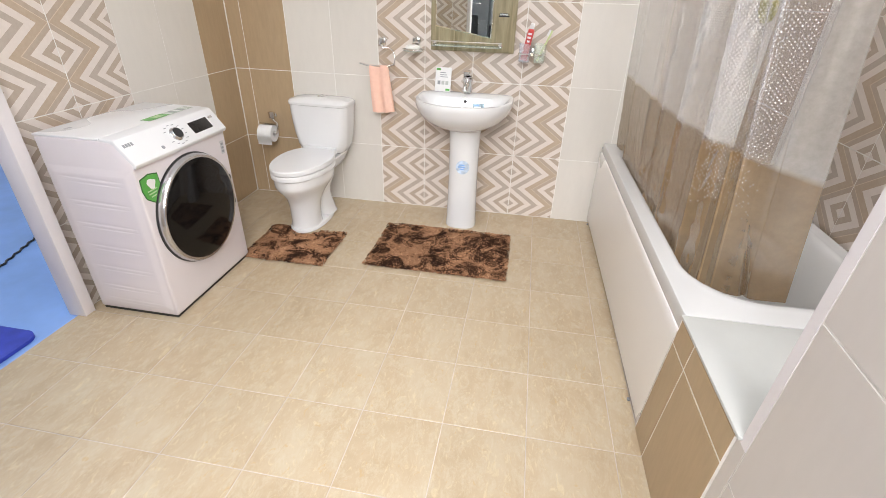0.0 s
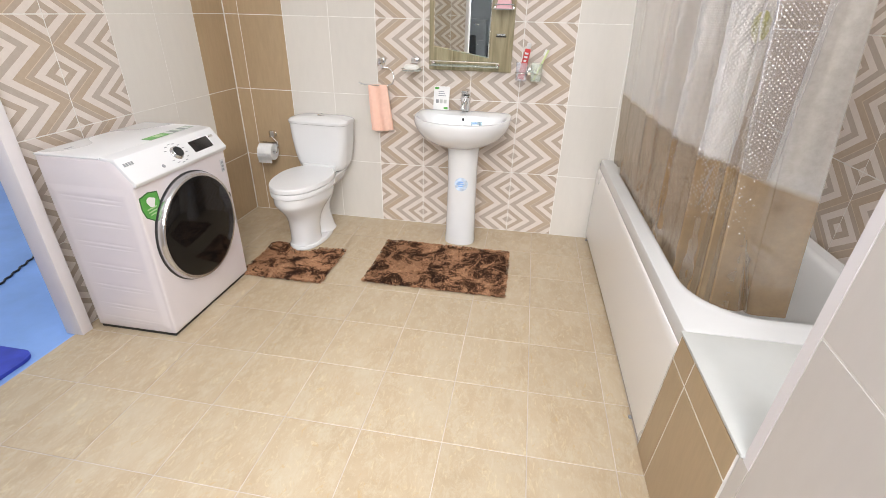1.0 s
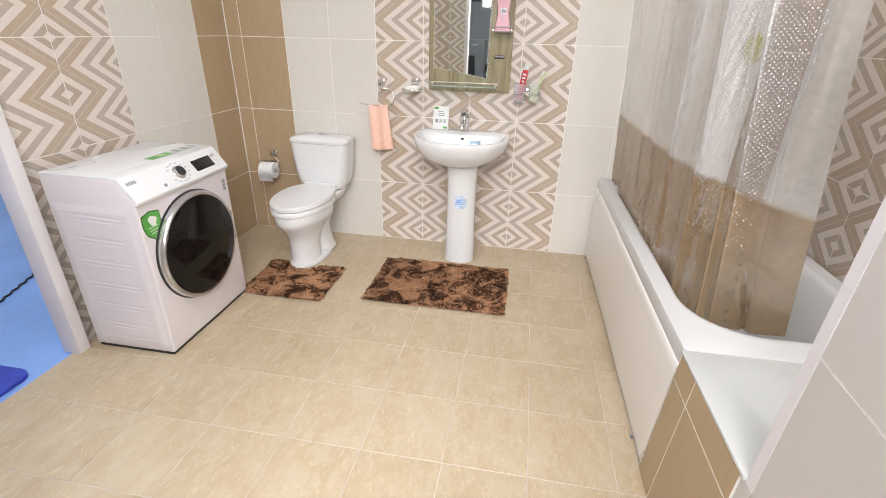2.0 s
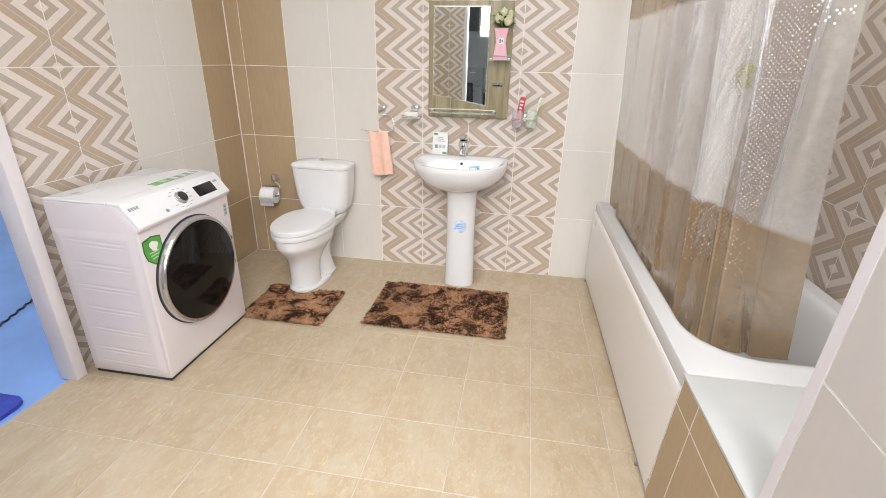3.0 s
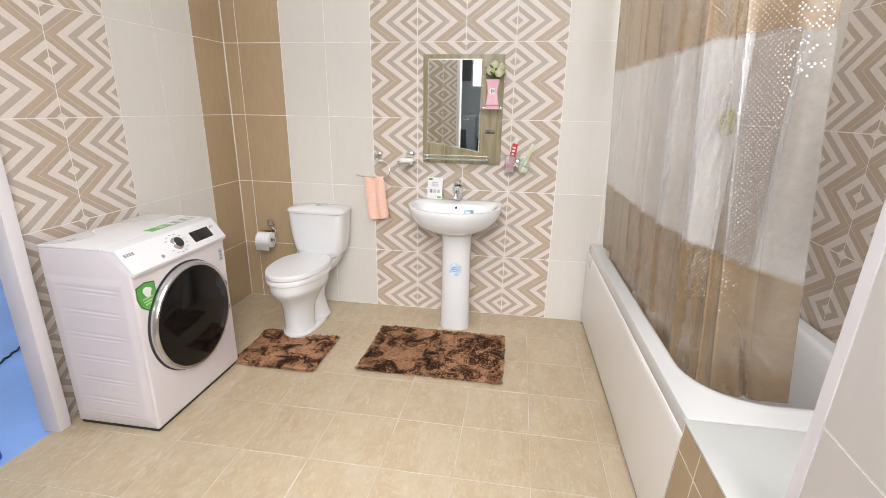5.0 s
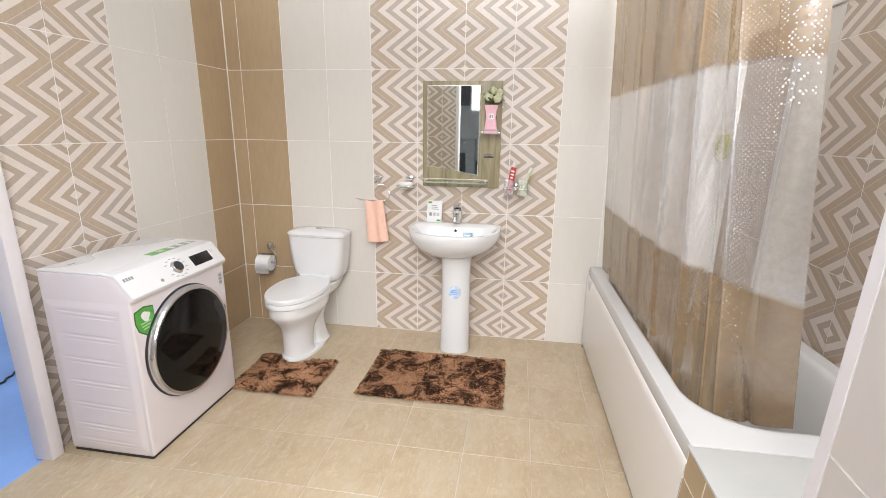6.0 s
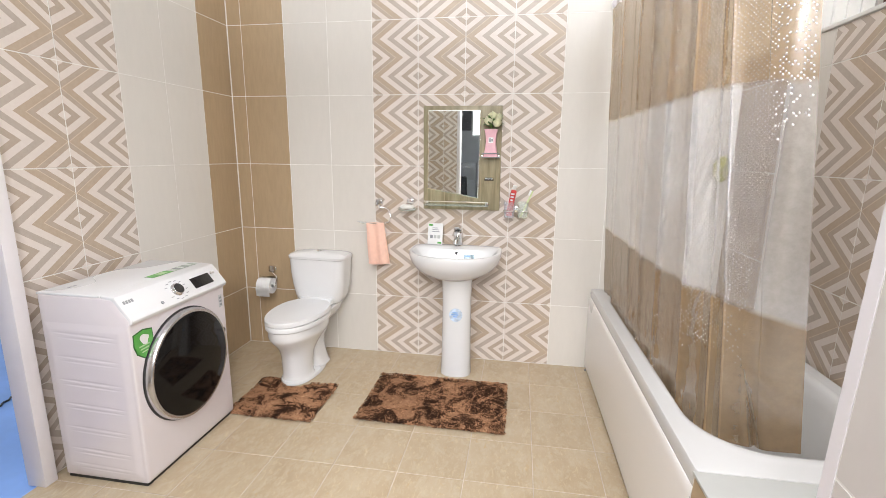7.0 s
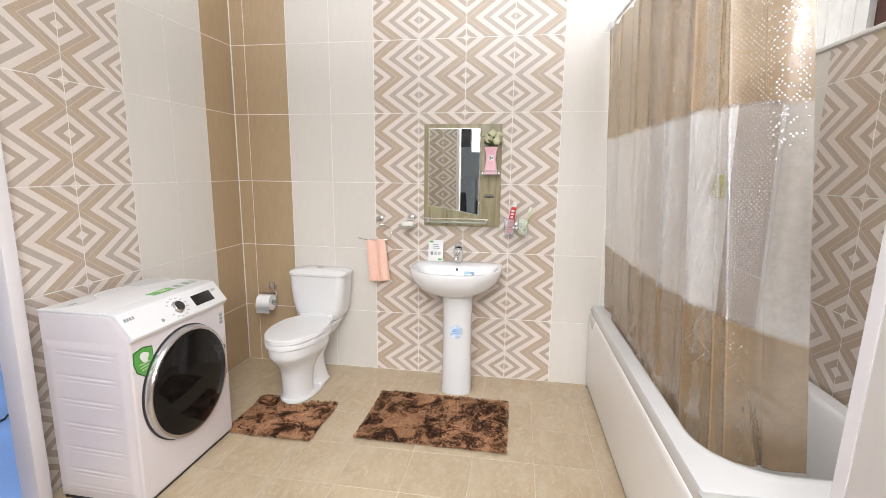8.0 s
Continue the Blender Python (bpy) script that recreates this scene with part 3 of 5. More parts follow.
def shower_curtain():
    t = thing("shower_curtain", "clear vinyl shower curtain with shiny dots and tan bands", "shower curtain")
    nu, nv, z_top = 900, 150, 2.24
    # folds: share of the width, height of the ridge, slope of the panel that follows it
    folds = [(0.0, 0.006, 0.012), (0.085, 0.006, -0.010), (0.155, 0.010, 0.012), (0.26, 0.006, -0.008), (0.36, 0.014, 0.016), (0.48, 0.020, 0.014), (0.625, 0.024, 0.026),
             (0.70, 0.006, -0.006), (0.77, 0.026, 0.028), (0.838, 0.018, -0.012), (0.872, 0.024, 0.004), (0.93, 0.0, 0.0), (1.0, 0.0, 0.0)]

    def swing(s, low):
        """How far the sheet stands off its line: flat panels between narrow lapped ridges."""
        off = 0.0
        for (a, ridge, slope), (b, _, _) in zip(folds, folds[1:]):
            d = s - a
            if -0.05 < d < 0.12:
                off += ridge * math.exp(d / 0.0035 if d < 0 else -d / 0.013)
            if a <= s < b:
                off += slope * (0.5 - d / (b - a))
        return off * (1 - 0.3 * low)

    verts, share = [], []
    for j in range(nv + 1):
        low = j / nv
        for i in range(nu + 1):
            s = i / nu
            # the folds wander a little on their way down
            sw = s + 0.010 * (1 - s) * noise.noise((s * 3, low * 2.2, 9.0)) + 0.012 * (low - 0.4) * math.sin(s * 9) * (1 - s)
            z_hem = 0.46 + 0.040 * clamp01((s - 0.72) / 0.28)
            p = curtain_line(s, low)
            q = curtain_line(min(s + 0.004, 1), low) - curtain_line(max(s - 0.004, 0), low)
            nrm = Vector((q.y, -q.x)).normalized()
            off = swing(sw, low)
            off += 0.005 * noise.noise((s * 12, low * 4, 2.0)) * (1 - 0.7 * clamp01((s - 0.86) / 0.04))
            # drawn creases slanting up from the folds in the middle of the sheet
            mid = clamp01((s - 0.5) / 0.08) * clamp01((0.9 - s) / 0.03) * clamp01((low - 0.2) / 0.15) * clamp01((0.85 - low) / 0.15)
            off += 0.0045 * mid * (abs(noise.noise((s * 60 + low * 22, low * 5, 4.0))) - 0.25)
            # the crumpled hem
            if low > 0.78 and s < 0.84:
                k = (low - 0.78) / 0.22 * clamp01((0.86 - s) / 0.3)
                off += 0.030 * k * (0.3 - abs(noise.noise((s * 22, low * 13, 3.0)))) + 0.012 * k * noise.noise((s * 60, low * 30, 8.0)) - 0.016 * k * clamp01((0.6 - s) / 0.2)
            # the long crease near the free corner
            off -= 0.024 * math.exp(-abs((s - 0.905 - 0.16 * (low - 0.86)) / 0.006)) * clamp01((low - 0.84) / 0.12)
            # two slack folds that run from it towards the hem's corner
            for start, lean, amp in ((0.85, 0.55, 0.0035), (0.865, 1.1, 0.003)):
                off += amp * math.exp(-(((low - start - lean * max(0.0, s - 0.905)) / 0.007) ** 2)) * clamp01((s - 0.9) / 0.01) * clamp01((0.985 - s) / 0.04)
            zz = z_top + (z_hem - z_top) * low - 0.012 * (1 - low) ** 8 * (0.5 + 0.5 * math.cos(s * 2 * math.pi * 12))
            pp = p + nrm * off
            verts.append((pp.x, min(pp.y, -0.012), zz))
            share.append((sw, low))
    wide = nu + 1
    faces = [(j * wide + i, j * wide + i + 1, (j + 1) * wide + i + 1, (j + 1) * wide + i) for j in range(nv) for i in range(nu)]
    me = bpy.data.meshes.new("vinyl_sheet")
    me.from_pydata(verts, [], faces)
    uv = me.uv_layers.new(name="UVMap")
    idx = np.empty(len(me.loops), dtype=np.int32)
    me.loops.foreach_get("vertex_index", idx)
    uv.data.foreach_set("uv", np.array(share, dtype=np.float32)[idx].ravel())
    me.shade_smooth()
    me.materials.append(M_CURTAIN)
    sheet = new("vinyl_sheet", me)
    sheet.parent = t
    # raised dots in staggered rows
    grid = np.array(verts).reshape(nv + 1, nu + 1, 3)
    du, dv, length, height = 0.0142, 0.0076, 1.67, 1.78
    rng = random.Random(4)
    dot_v, dot_f = [], []
    for r in range(int(height / dv)):
        for c in range(int(length / du)):
            a = (c + 0.5 * (r % 2) + 0.3) * du / length * nu
            b = (r + 0.5) * dv / height * nv
            i, j = int(a), int(b)
            if i >= nu - 3 or j >= nv - 1:
                continue
            s, low = a / nu, b / nv
            p = Vector(grid[j, i]).lerp(Vector(grid[j, i + 1]), a - i).lerp(Vector(grid[j + 1, i]).lerp(Vector(grid[j + 1, i + 1]), a - i), b - j)
            tu = Vector(grid[j, i + 2] - grid[j, max(0, i - 1)]).normalized()
            tw = Vector(grid[j + 1, i] - grid[j, i]).normalized()
            nn = tw.cross(tu).normalized()
            if nn.x + 0.4 * nn.y > 0:
                nn = -nn
            patch = noise.noise((s * 9, low * 7, 12.0))
            # dots without a glint left out: low free edge, far-end and hem patches
            if s > 0.905 + 0.05 * clamp01((p.z - 0.95) / 0.65) and p.z < 1.48 + 0.3 * patch + 1.2 * (s - 0.96):
                continue
            if (s < 0.42 and rng.random() < clamp01(0.6 + 2 * patch)) or (p.z < 0.94 and rng.random() < clamp01(0.82 + 2.0 * patch + (0.9 - p.z))):
                continue
            if s > 0.84 and rng.random() < 0.15:
                continue
            # on the free edge only a random share, for its scattered glints
            if s > 0.94 and rng.random() > (0.55 if p.z > 1.6 else 0.32):
                continue
            tv = nn.cross(tu)
            rad, rise = (0.0036, 0.0009) if s > 0.94 else ((0.0032, 0.0031) if 0.42 < s < 0.84 else (0.0023, 0.0008))
            jitter = rng.uniform(0.7, 1.1) if s < 0.94 else 1.0
            rad, rise = rad * (0.5 + 0.5 * jitter), rise * jitter
            rise *= 0.7 + 0.3 * clamp01(0.5 + 2 * patch) if s < 0.84 else 1.0
            k = len(dot_v)
            dot_v.append(p + nn * rise)
            for rr, hh in ((0.58, 0.74 * rise), (1.05, -0.0002)):
                for q in range(6):
                    an = 2 * math.pi * q / 6
                    dot_v.append(p + (tu * math.cos(an) + tv * math.sin(an)) * rad * rr + nn * hh)
            for q in range(6):
                w = (q + 1) % 6
                dot_f += [(k, k + 1 + q, k + 1 + w), (k + 1 + q, k + 7 + q, k + 7 + w, k + 1 + w)]
    me = bpy.data.meshes.new("raised_dots")
    me.from_pydata(dot_v, [], dot_f)
    me.shade_smooth()
    me.materials.append(M_DOTS)
    dots = new("raised_dots", me)
    dots.parent = sheet
    tagged(dots, "tiny raised shiny dots", kind="stuff")
    for k in range(13):
        s = k / 12
        p = curtain_line(min(s, 0.995), 0)
        d = (curtain_line(min(s + 0.01, 1), 0) - curtain_line(max(s - 0.01, 0), 0)).normalized()
        ring = [(p.x + -d.y * 0.02 * math.cos(a), p.y + d.x * 0.02 * math.cos(a), 2.253 + 0.028 * math.sin(a)) for a in [2 * math.pi * i / 18 for i in range(18)]]
        part("hook", tube(bmesh.new(), ring, 0.003, 6, True), M_CAP, t)
    return t


shower_curtain()


def curtain_rail():
    t = thing("curtain_rail", "white curved curtain rail over the bath", "curtain rail")
    pts = [(1.478, -0.004, 2.262)] + [(*curtain_line(i / 24, 0), 2.262) for i in range(1, 25)] + [(1.9, -1.635, 2.262), (2.25, -1.65, 2.262)]
    part("rail", tube(bmesh.new(), pts, 0.0075, 12), M_CAP, t)
    part("flange", lathe(bmesh.new(), [(0, 0), (0.03, 0), (0.028, 0.012), (0.013, 0.02), (0, 0.02)], 20, pose(1.478, -0.001, 2.262, 90, 0, 0)), M_WHITE_PVC, t)
    part("post", tube(bmesh.new(), [(2.25, -1.65, 1.934), (2.25, -1.65, 2.262)], 0.011, 10), M_WHITE_PVC, t)
    return t


curtain_rail()


def bath_sponge():
    bm = bmesh.new()
    bmesh.ops.create_icosphere(bm, subdivisions=3, radius=1.0)
    for v in bm.verts:
        k = 1 + 0.22 * noise.noise(v.co * 3.1)
        v.co = Vector((2.12 + v.co.x * 0.042 * k, -0.06 + v.co.y * 0.038 * k, 1.33 + v.co.z * 0.075 * k))
    return tagged(part("bath_sponge", bm, M_SPONGE), "yellow-green bath sponge hanging in the corner behind the curtain", "sponge")


bath_sponge()
tagged(part("sponge_hook", tube(bmesh.new(), [(2.12, -0.001, 1.43), (2.12, -0.04, 1.43), (2.12, -0.055, 1.40)], 0.005, 8), M_CHROME), "small chrome hook on the beige tiles", "hook")


# ---- washing machine ----
def washing_machine():
    t = thing("washing_machine", "white front-loading washing machine with a dark glass door", "washing machine", at=(-0.935, -1.225, 0.0))
    # local frame: x ahead from the back, y across, z up
    D, HW, H = 0.407, 0.298, 0.838
    body = extrude_profile(bmesh.new(), [(0, 0.014), (D - 0.008, 0.014), (D, 0.024), (D, 0.715), (D + 0.006, 0.728), (D + 0.008, 0.740), (D - 0.055, 0.825), (D - 0.11, 0.830), (0.0, 0.830)], -HW, HW, 0.008)
    cabinet = part("cabinet", body, M_ENAMEL, t)
    part("worktop", boxed(-0.004, D - 0.115, -HW + 0.0006, HW - 0.0006, 0.8285, H, r=0.004, seg=3), M_ENAMEL2, t)
    fascia = extrude_profile(bmesh.new(), [(D + 0.001, 0.722), (D + 0.014, 0.726), (D + 0.021, 0.742), (D - 0.05, 0.834), (D - 0.114, 0.839), (D - 0.114, 0.826), (D - 0.07, 0.822), (D + 0.002, 0.738)], -HW + 0.0006, HW - 0.0006, 0.004)
    panel = part("control_panel", fascia, M_ENAMEL2, t)
    # the sloping face of the panel
    a = Vector((D + 0.021, 0, 0.742))
    b = Vector((D - 0.05, 0, 0.834))
    up = (b - a).normalized()
    out = Vector((up.z, 0, -up.x))
    face = Matrix((
        (0, up.x, out.x, a.x),
        (1, up.y, out.y, a.y),
        (0, up.z, out.z, a.z),
        (0, 0, 0, 1)))

    def on_face(bm):
        bmesh.ops.transform(bm, matrix=face, verts=bm.verts)
        return bm
    part("knob", on_face(lathe(bmesh.new(), [(0, -0.001), (0.031, -0.001), (0.031, 0.003), (0.028, 0.006), (0.027, 0.013), (0.025, 0.015), (0, 0.015)], 32, pose(-0.008, 0.056, 0))), M_SILVER, panel, "silver programme knob")
    part("knob_face", on_face(lathe(bmesh.new(), [(0, 0.0153), (0.0235, 0.0153), (0.022, 0.018), (0, 0.0185)], 28, pose(-0.008, 0.056, 0))), M_BLACK, panel)
    part("display", on_face(boxed(0.092, 0.222, 0.027, 0.082, -0.001, 0.003, r=0.002)), M_DARKGLASS, panel, "black display window")
    for k in range(12):
        ang = radians(-60 + k * 27)
        cx, cy = -0.008 + 0.055 * math.sin(ang), 0.056 + 0.046 * math.cos(ang)
        part("mark", on_face(boxed(cx - 0.007, cx + 0.007, cy - 0.0015, cy + 0.0015, -0.0005, 0.0012)), M_GREYINK, panel)
    for k in range(4):
        part("maker_bar", on_face(boxed(-0.28 + k * 0.013, -0.271 + k * 0.013, 0.076, 0.090, -0.0005, 0.0014)), M_GREYINK, panel)
    part("button", on_face(lathe(bmesh.new(), [(0, 0), (0.008, 0), (0.007, 0.003), (0, 0.003)], 16, pose(-0.12, 0.026, 0))), M_GREYINK, panel)
    for k in range(2):
        part("button", on_face(lathe(bmesh.new(), [(0, 0), (0.008, 0), (0.007, 0.003), (0, 0.003)], 16, pose(0.243 + 0.014 * k, 0.075, 0))), M_CHROME, panel)
    # door
    side = Matrix.Translation((D, -0.008, 0.440)) @ Matrix.Rotation(radians(90), 4, "Y")
    door = part("door", lathe(bmesh.new(), [(0.20, -0.001), (0.253, -0.001), (0.255, 0.010), (0.253, 0.026), (0.247, 0.034), (0.236, 0.033)], 72, side), M_SILVER, t, "silver door ring")
    # black box standing in for the shadow gap along the floor
    part("cabinet_gap_shade", boxed(0.01, D - 0.010, -HW + 0.004, HW - 0.004, 0.002, 0.0135), M_BLACK, t, "black strip added as the shade in the gap under the cabinet")
    part("door_gasket", lathe(bmesh.new(), [(0.252, 0.0005), (0.2595, 0.0005), (0.259, 0.006), (0.2545, 0.008)], 72, side), M_BLACK, door, "black rubber gasket")
    part("door_glass", lathe(bmesh.new(), [(0.2365, 0.026), (0.2355, 0.035), (0.215, 0.041), (0.14, 0.047), (0.07, 0.0505), (0.002, 0.051)], 72, side), M_SMOKE, door, "domed smoked door glass")
    part("door_bowl", lathe(bmesh.new(), [(0.2, 0.003), (0.185, 0.012), (0.165, 0.022), (0.155, 0.024), (0.148, 0.014), (0.1, 0.006), (0.0, 0.004)], 56, side), M_DRUM, door, "steel drum seen through the glass")
    for an in (30, 150, 270):
        q = side @ Matrix.Rotation(radians(an), 4, "Z")
        bm = boxed(0.03, 0.125, -0.012, 0.012, 0.004, 0.02, r=0.006)
        bmesh.ops.transform(bm, matrix=q, verts=bm.verts)
        part("drum_lifter", bm, M_DRUM, door)
    for an in (-75, -105):
        q = Matrix.Translation((D + 0.02, -0.008, 0.440)) @ Matrix.Rotation(radians(an), 4, "X")
        bm = boxed(-0.008, 0.008, -0.012, 0.012, 0.252, 0.262, r=0.003)
        bmesh.ops.transform(bm, matrix=q, verts=bm.verts)
        part("hinge", bm, M_BLACK, door)
    # side sheet with its pressed dents
    dents = (0.675, 0.572, 0.468, 0.362, 0.256, 0.155, 0.083)
    cols, lines = 48, 280
    rows = []
    for k in range(lines + 1):
        z = 0.035 + 0.68 * k / lines
        row = []
        for i in range(cols + 1):
            x = 0.006 + (D - 0.024) * i / cols
            inset = min(1.0, 12 * min(i / cols, 1 - i / cols), 24 * min(k / lines, 1 - k / lines))
            along = (x - 0.045) / 0.31
            dent = 0.0
            if 0 < along < 1:
                lens = math.sin(math.pi * along) ** 0.6
                for zc in dents:
                    for mid, tall, deep in ((zc - 0.012 * along, 0.009, 1.0), (zc - 0.020 - 0.010 * along, 0.007, 0.8 if along > 0.25 else 3.2 * along)):
                        w = (z - mid) / (tall * lens)
                        if abs(w) < 1:
                            dent = max(dent, deep * (0.75 + 0.6 * noise.noise((x * 9, mid * 30, 1.0))) * lens * math.cos(w * math.pi / 2) ** 2)
            row.append((x, -HW - 0.0045 * inset + 0.0027 * dent, z))
        rows.append(row)
    part("side_sheet", skin(bmesh.new(), rows, False, False, False), M_ENAMEL, cabinet, "pressed white side sheet")
    # stickers
    shield = [(0.94 * y, 1.0 * z) for y, z in ((-0.048, 0.045), (0.0, 0.055), (0.048, 0.045), (0.05, 0.0), (0.038, -0.035), (0.0, -0.062), (-0.038, -0.035), (-0.05, 0.0))]

    def flat(points, lift, cy, cz, thick=0.001):
        bm = bmesh.new()
        skin(bm, [[(D + lift, cy + y, cz + z) for y, z in points], [(D + lift + thick, cy + y, cz + z) for y, z in points]])
        return bm
    part("badge_rim", flat([(1.1 * y, 1.1 * z) for y, z in shield], 0.0004, -0.237, 0.627), plain("dark_green_print", (0.03, 0.13, 0.03), 0.35), t, "dark green rim of the badge", False)
    part("badge", flat(shield, 0.0016, -0.237, 0.627), M_GREEN, t, "green shield-shaped sticker", False)
    pale_green = plain("pale_green_print", (0.45, 0.62, 0.35), 0.4)
    blob = [(0.004 + 0.021 * (1 + 0.25 * math.sin(3 * q)) * math.cos(q), 0.016 + 0.024 * (1 + 0.2 * math.cos(2 * q + 1)) * math.sin(q)) for q in [2 * math.pi * k / 18 for k in range(18)]]
    part("badge_mark", flat(blob, 0.0028, -0.237, 0.627), M_WHITEINK, t, "", False)
    for k, hw in enumerate((0.026, 0.022, 0.015)):
        part("badge_mark", flat([(-hw, -0.003), (hw, -0.001), (hw, 0.004), (-hw, 0.002)], 0.0028, -0.237, 0.618 - 0.013 * k), pale_green, t, "", False)
    part("rating_label", flat([(-0.013, -0.032), (0.013, -0.032), (0.013, 0.032), (-0.013, 0.032)], 0.0005, 0.262, 0.650), plain("grey_label", (0.55, 0.56, 0.58), 0.4), t, "", False)
    for k in range(3):
        part("label_bar", flat([(-0.008, -0.006), (0.008, -0.006), (0.008, 0.005), (-0.008, 0.005)], 0.0018, 0.262, 0.632 + k * 0.018), M_GREYINK, t, "", False)
    # leaflet on the worktop
    leaf = part("top_sticker", boxed(0.245, 0.293, -0.02, 0.265, H + 0.0003, H + 0.0012), plain("grey_green_print", (0.42, 0.48, 0.42), 0.4), t, "green and grey sticker on the top")
    part("sticker_bar", boxed(0.246, 0.292, -0.019, 0.10, H + 0.0013, H + 0.0019), M_GREEN, leaf)
    part("sticker_bar", boxed(0.255, 0.284, 0.03, 0.075, H + 0.002, H + 0.0026), pale_green, leaf)
    for k in range(5):
        part("sticker_bar", boxed(0.25, 0.288, 0.115 + 0.028 * k, 0.127 + 0.028 * k, H + 0.0013, H + 0.0019), M_GREYINK if k % 2 else M_WHITEINK, leaf)
    for k in range(2):
        part("maker_bar", boxed(0.06, 0.075, -0.22 + 0.02 * k, -0.207 + 0.02 * k, H + 0.0003, H + 0.001), M_GREYINK, t)
    for x in (0.04, D - 0.05):
        for y in (-0.25, 0.25):
            part("foot", lathe(bmesh.new(), [(0, 0), (0.02, 0), (0.022, 0.008), (0.012, 0.012), (0.012, 0.03), (0, 0.03)], 16, pose(x, y, 0.0005)), M_BLACK, t)
    return t


washing_machine()


# ---- toilet and basin ----
def toilet():
    t = thing("toilet", "white ceramic toilet with closed lid on the tiled floor", "toilet", at=(-0.352, 0, 0), turn=-2.5)
    # pedestal and bowl: (z, centre y, half width, half length)
    def egg(cy, z, rx, ry, point=0.10):
        """An oval that narrows towards the front."""
        return [(x * (1 + point * ((y - cy) / ry - 0.3)), y, zz) for x, y, zz in oval(0, cy, z, rx, ry, 56, 2.2)]
    prof = [(0.02, -0.487, 0.097, 0.112), (0.034, -0.487, 0.092, 0.106), (0.06, -0.487, 0.089, 0.104), (0.12, -0.487, 0.090, 0.106), (0.18, -0.482, 0.095, 0.116), (0.222, -0.466, 0.107, 0.150),
            (0.258, -0.454, 0.125, 0.190), (0.288, -0.45, 0.145, 0.221), (0.306, -0.45, 0.155, 0.233), (0.318, -0.45, 0.1595, 0.2375), (0.34, -0.45, 0.161, 0.239), (0.366, -0.45, 0.160, 0.238), (0.371, -0.45, 0.155, 0.232)]
    part("bowl", skin(bmesh.new(), [egg(cy, z, rx, ry) for z, cy, rx, ry in prof]), M_CERAMIC, t)
    part("cistern_shelf", skin(bmesh.new(), [rrect(-0.08, 0.08, -0.30, -0.05, 0.04, 0.30), rrect(-0.115, 0.115, -0.32, -0.03, 0.05, 0.345), rrect(-0.13, 0.13, -0.32, -0.02, 0.05, 0.385), rrect(-0.125, 0.125, -0.315, -0.025, 0.05, 0.394)]), M_CERAMIC, t)
    trap = [(0.02, -0.285, 0.104, 0.104), (0.034, -0.285, 0.096, 0.097), (0.07, -0.293, 0.090, 0.096), (0.12, -0.303, 0.082, 0.094), (0.17, -0.31, 0.078, 0.096), (0.21, -0.298, 0.078, 0.102), (0.245, -0.274, 0.086, 0.114), (0.275, -0.262, 0.090, 0.116), (0.305, -0.255, 0.088, 0.118), (0.335, -0.245, 0.095, 0.125)]
    part("trapway", skin(bmesh.new(), [oval(0, cy, z, rx, ry, 48, 2.6) for z, cy, rx, ry in trap]), M_CERAMIC, t)
    part("foot", skin(bmesh.new(), [egg(-0.398, z, rx, ry, -0.03) for z, rx, ry in ((0.0, 0.104, 0.207), (0.004, 0.108, 0.211), (0.018, 0.108, 0.211), (0.026, 0.103, 0.206), (0.029, 0.09, 0.19))]), M_CERAMIC, t)
    for sx in (-1, 1):
        part("bolt_cap", lathe(bmesh.new(), [(0, 0), (0.009, 0), (0.009, 0.006), (0.006, 0.010), (0, 0.011)], 14, pose(sx * 0.093, -0.365, 0.026)), M_CERAMIC, t)
    part("seat", skin(bmesh.new(), [egg(-0.452, z, rx, ry) for z, rx, ry in ((0.3715, 0.164, 0.240), (0.374, 0.172, 0.249), (0.397, 0.174, 0.252), (0.404, 0.171, 0.248))]), M_ENAMEL2, t)
    part("lid", skin(bmesh.new(), [egg(-0.452, z, rx, ry) for z, rx, ry in ((0.4065, 0.167, 0.244), (0.409, 0.173, 0.251), (0.431, 0.174, 0.252), (0.437, 0.170, 0.247), (0.439, 0.15, 0.22), (0.441, 0.05, 0.08))]), M_ENAMEL2, t, "closed glossy white lid")
    part("hinge_bar", boxed(-0.115, 0.115, -0.222, -0.19, 0.402, 0.443, r=0.008, seg=3), M_ENAMEL2, t)
    tank = [(0.395, 0.130, 0.07), (0.408, 0.15, 0.082), (0.45, 0.17, 0.09), (0.52, 0.182, 0.096), (0.60, 0.191, 0.099), (0.69, 0.197, 0.10), (0.702, 0.197, 0.10)]
    part("cistern", skin(bmesh.new(), [rrect(-hx, hx, -0.112 - hy, -0.112 + hy, 0.05, z) for z, hx, hy in tank]), M_CERAMIC, t)
    lidp = [(0.7025, 0.196, 0.099, 0.05), (0.706, 0.204, 0.107, 0.06), (0.720, 0.205, 0.108, 0.06), (0.732, 0.197, 0.098, 0.06), (0.742, 0.15, 0.075, 0.045), (0.747, 0.06, 0.03, 0.02)]
    part("cistern_lid", skin(bmesh.new(), [rrect(-hx, hx, -0.112 - hy, -0.112 + hy, r, z) for z, hx, hy, r in lidp]), M_CERAMIC, t)
    part("flush_button", lathe(bmesh.new(), [(0, 0.742), (0.026, 0.742), (0.026, 0.752), (0.022, 0.756), (0, 0.756)], 28, pose(0.0, -0.112, 0.0)), M_CHROME, t, "chrome double push button")
    part("button_split", boxed(-0.0012, 0.0012, -0.134, -0.09, 0.7555, 0.7568), M_BLACK, t)
    return t


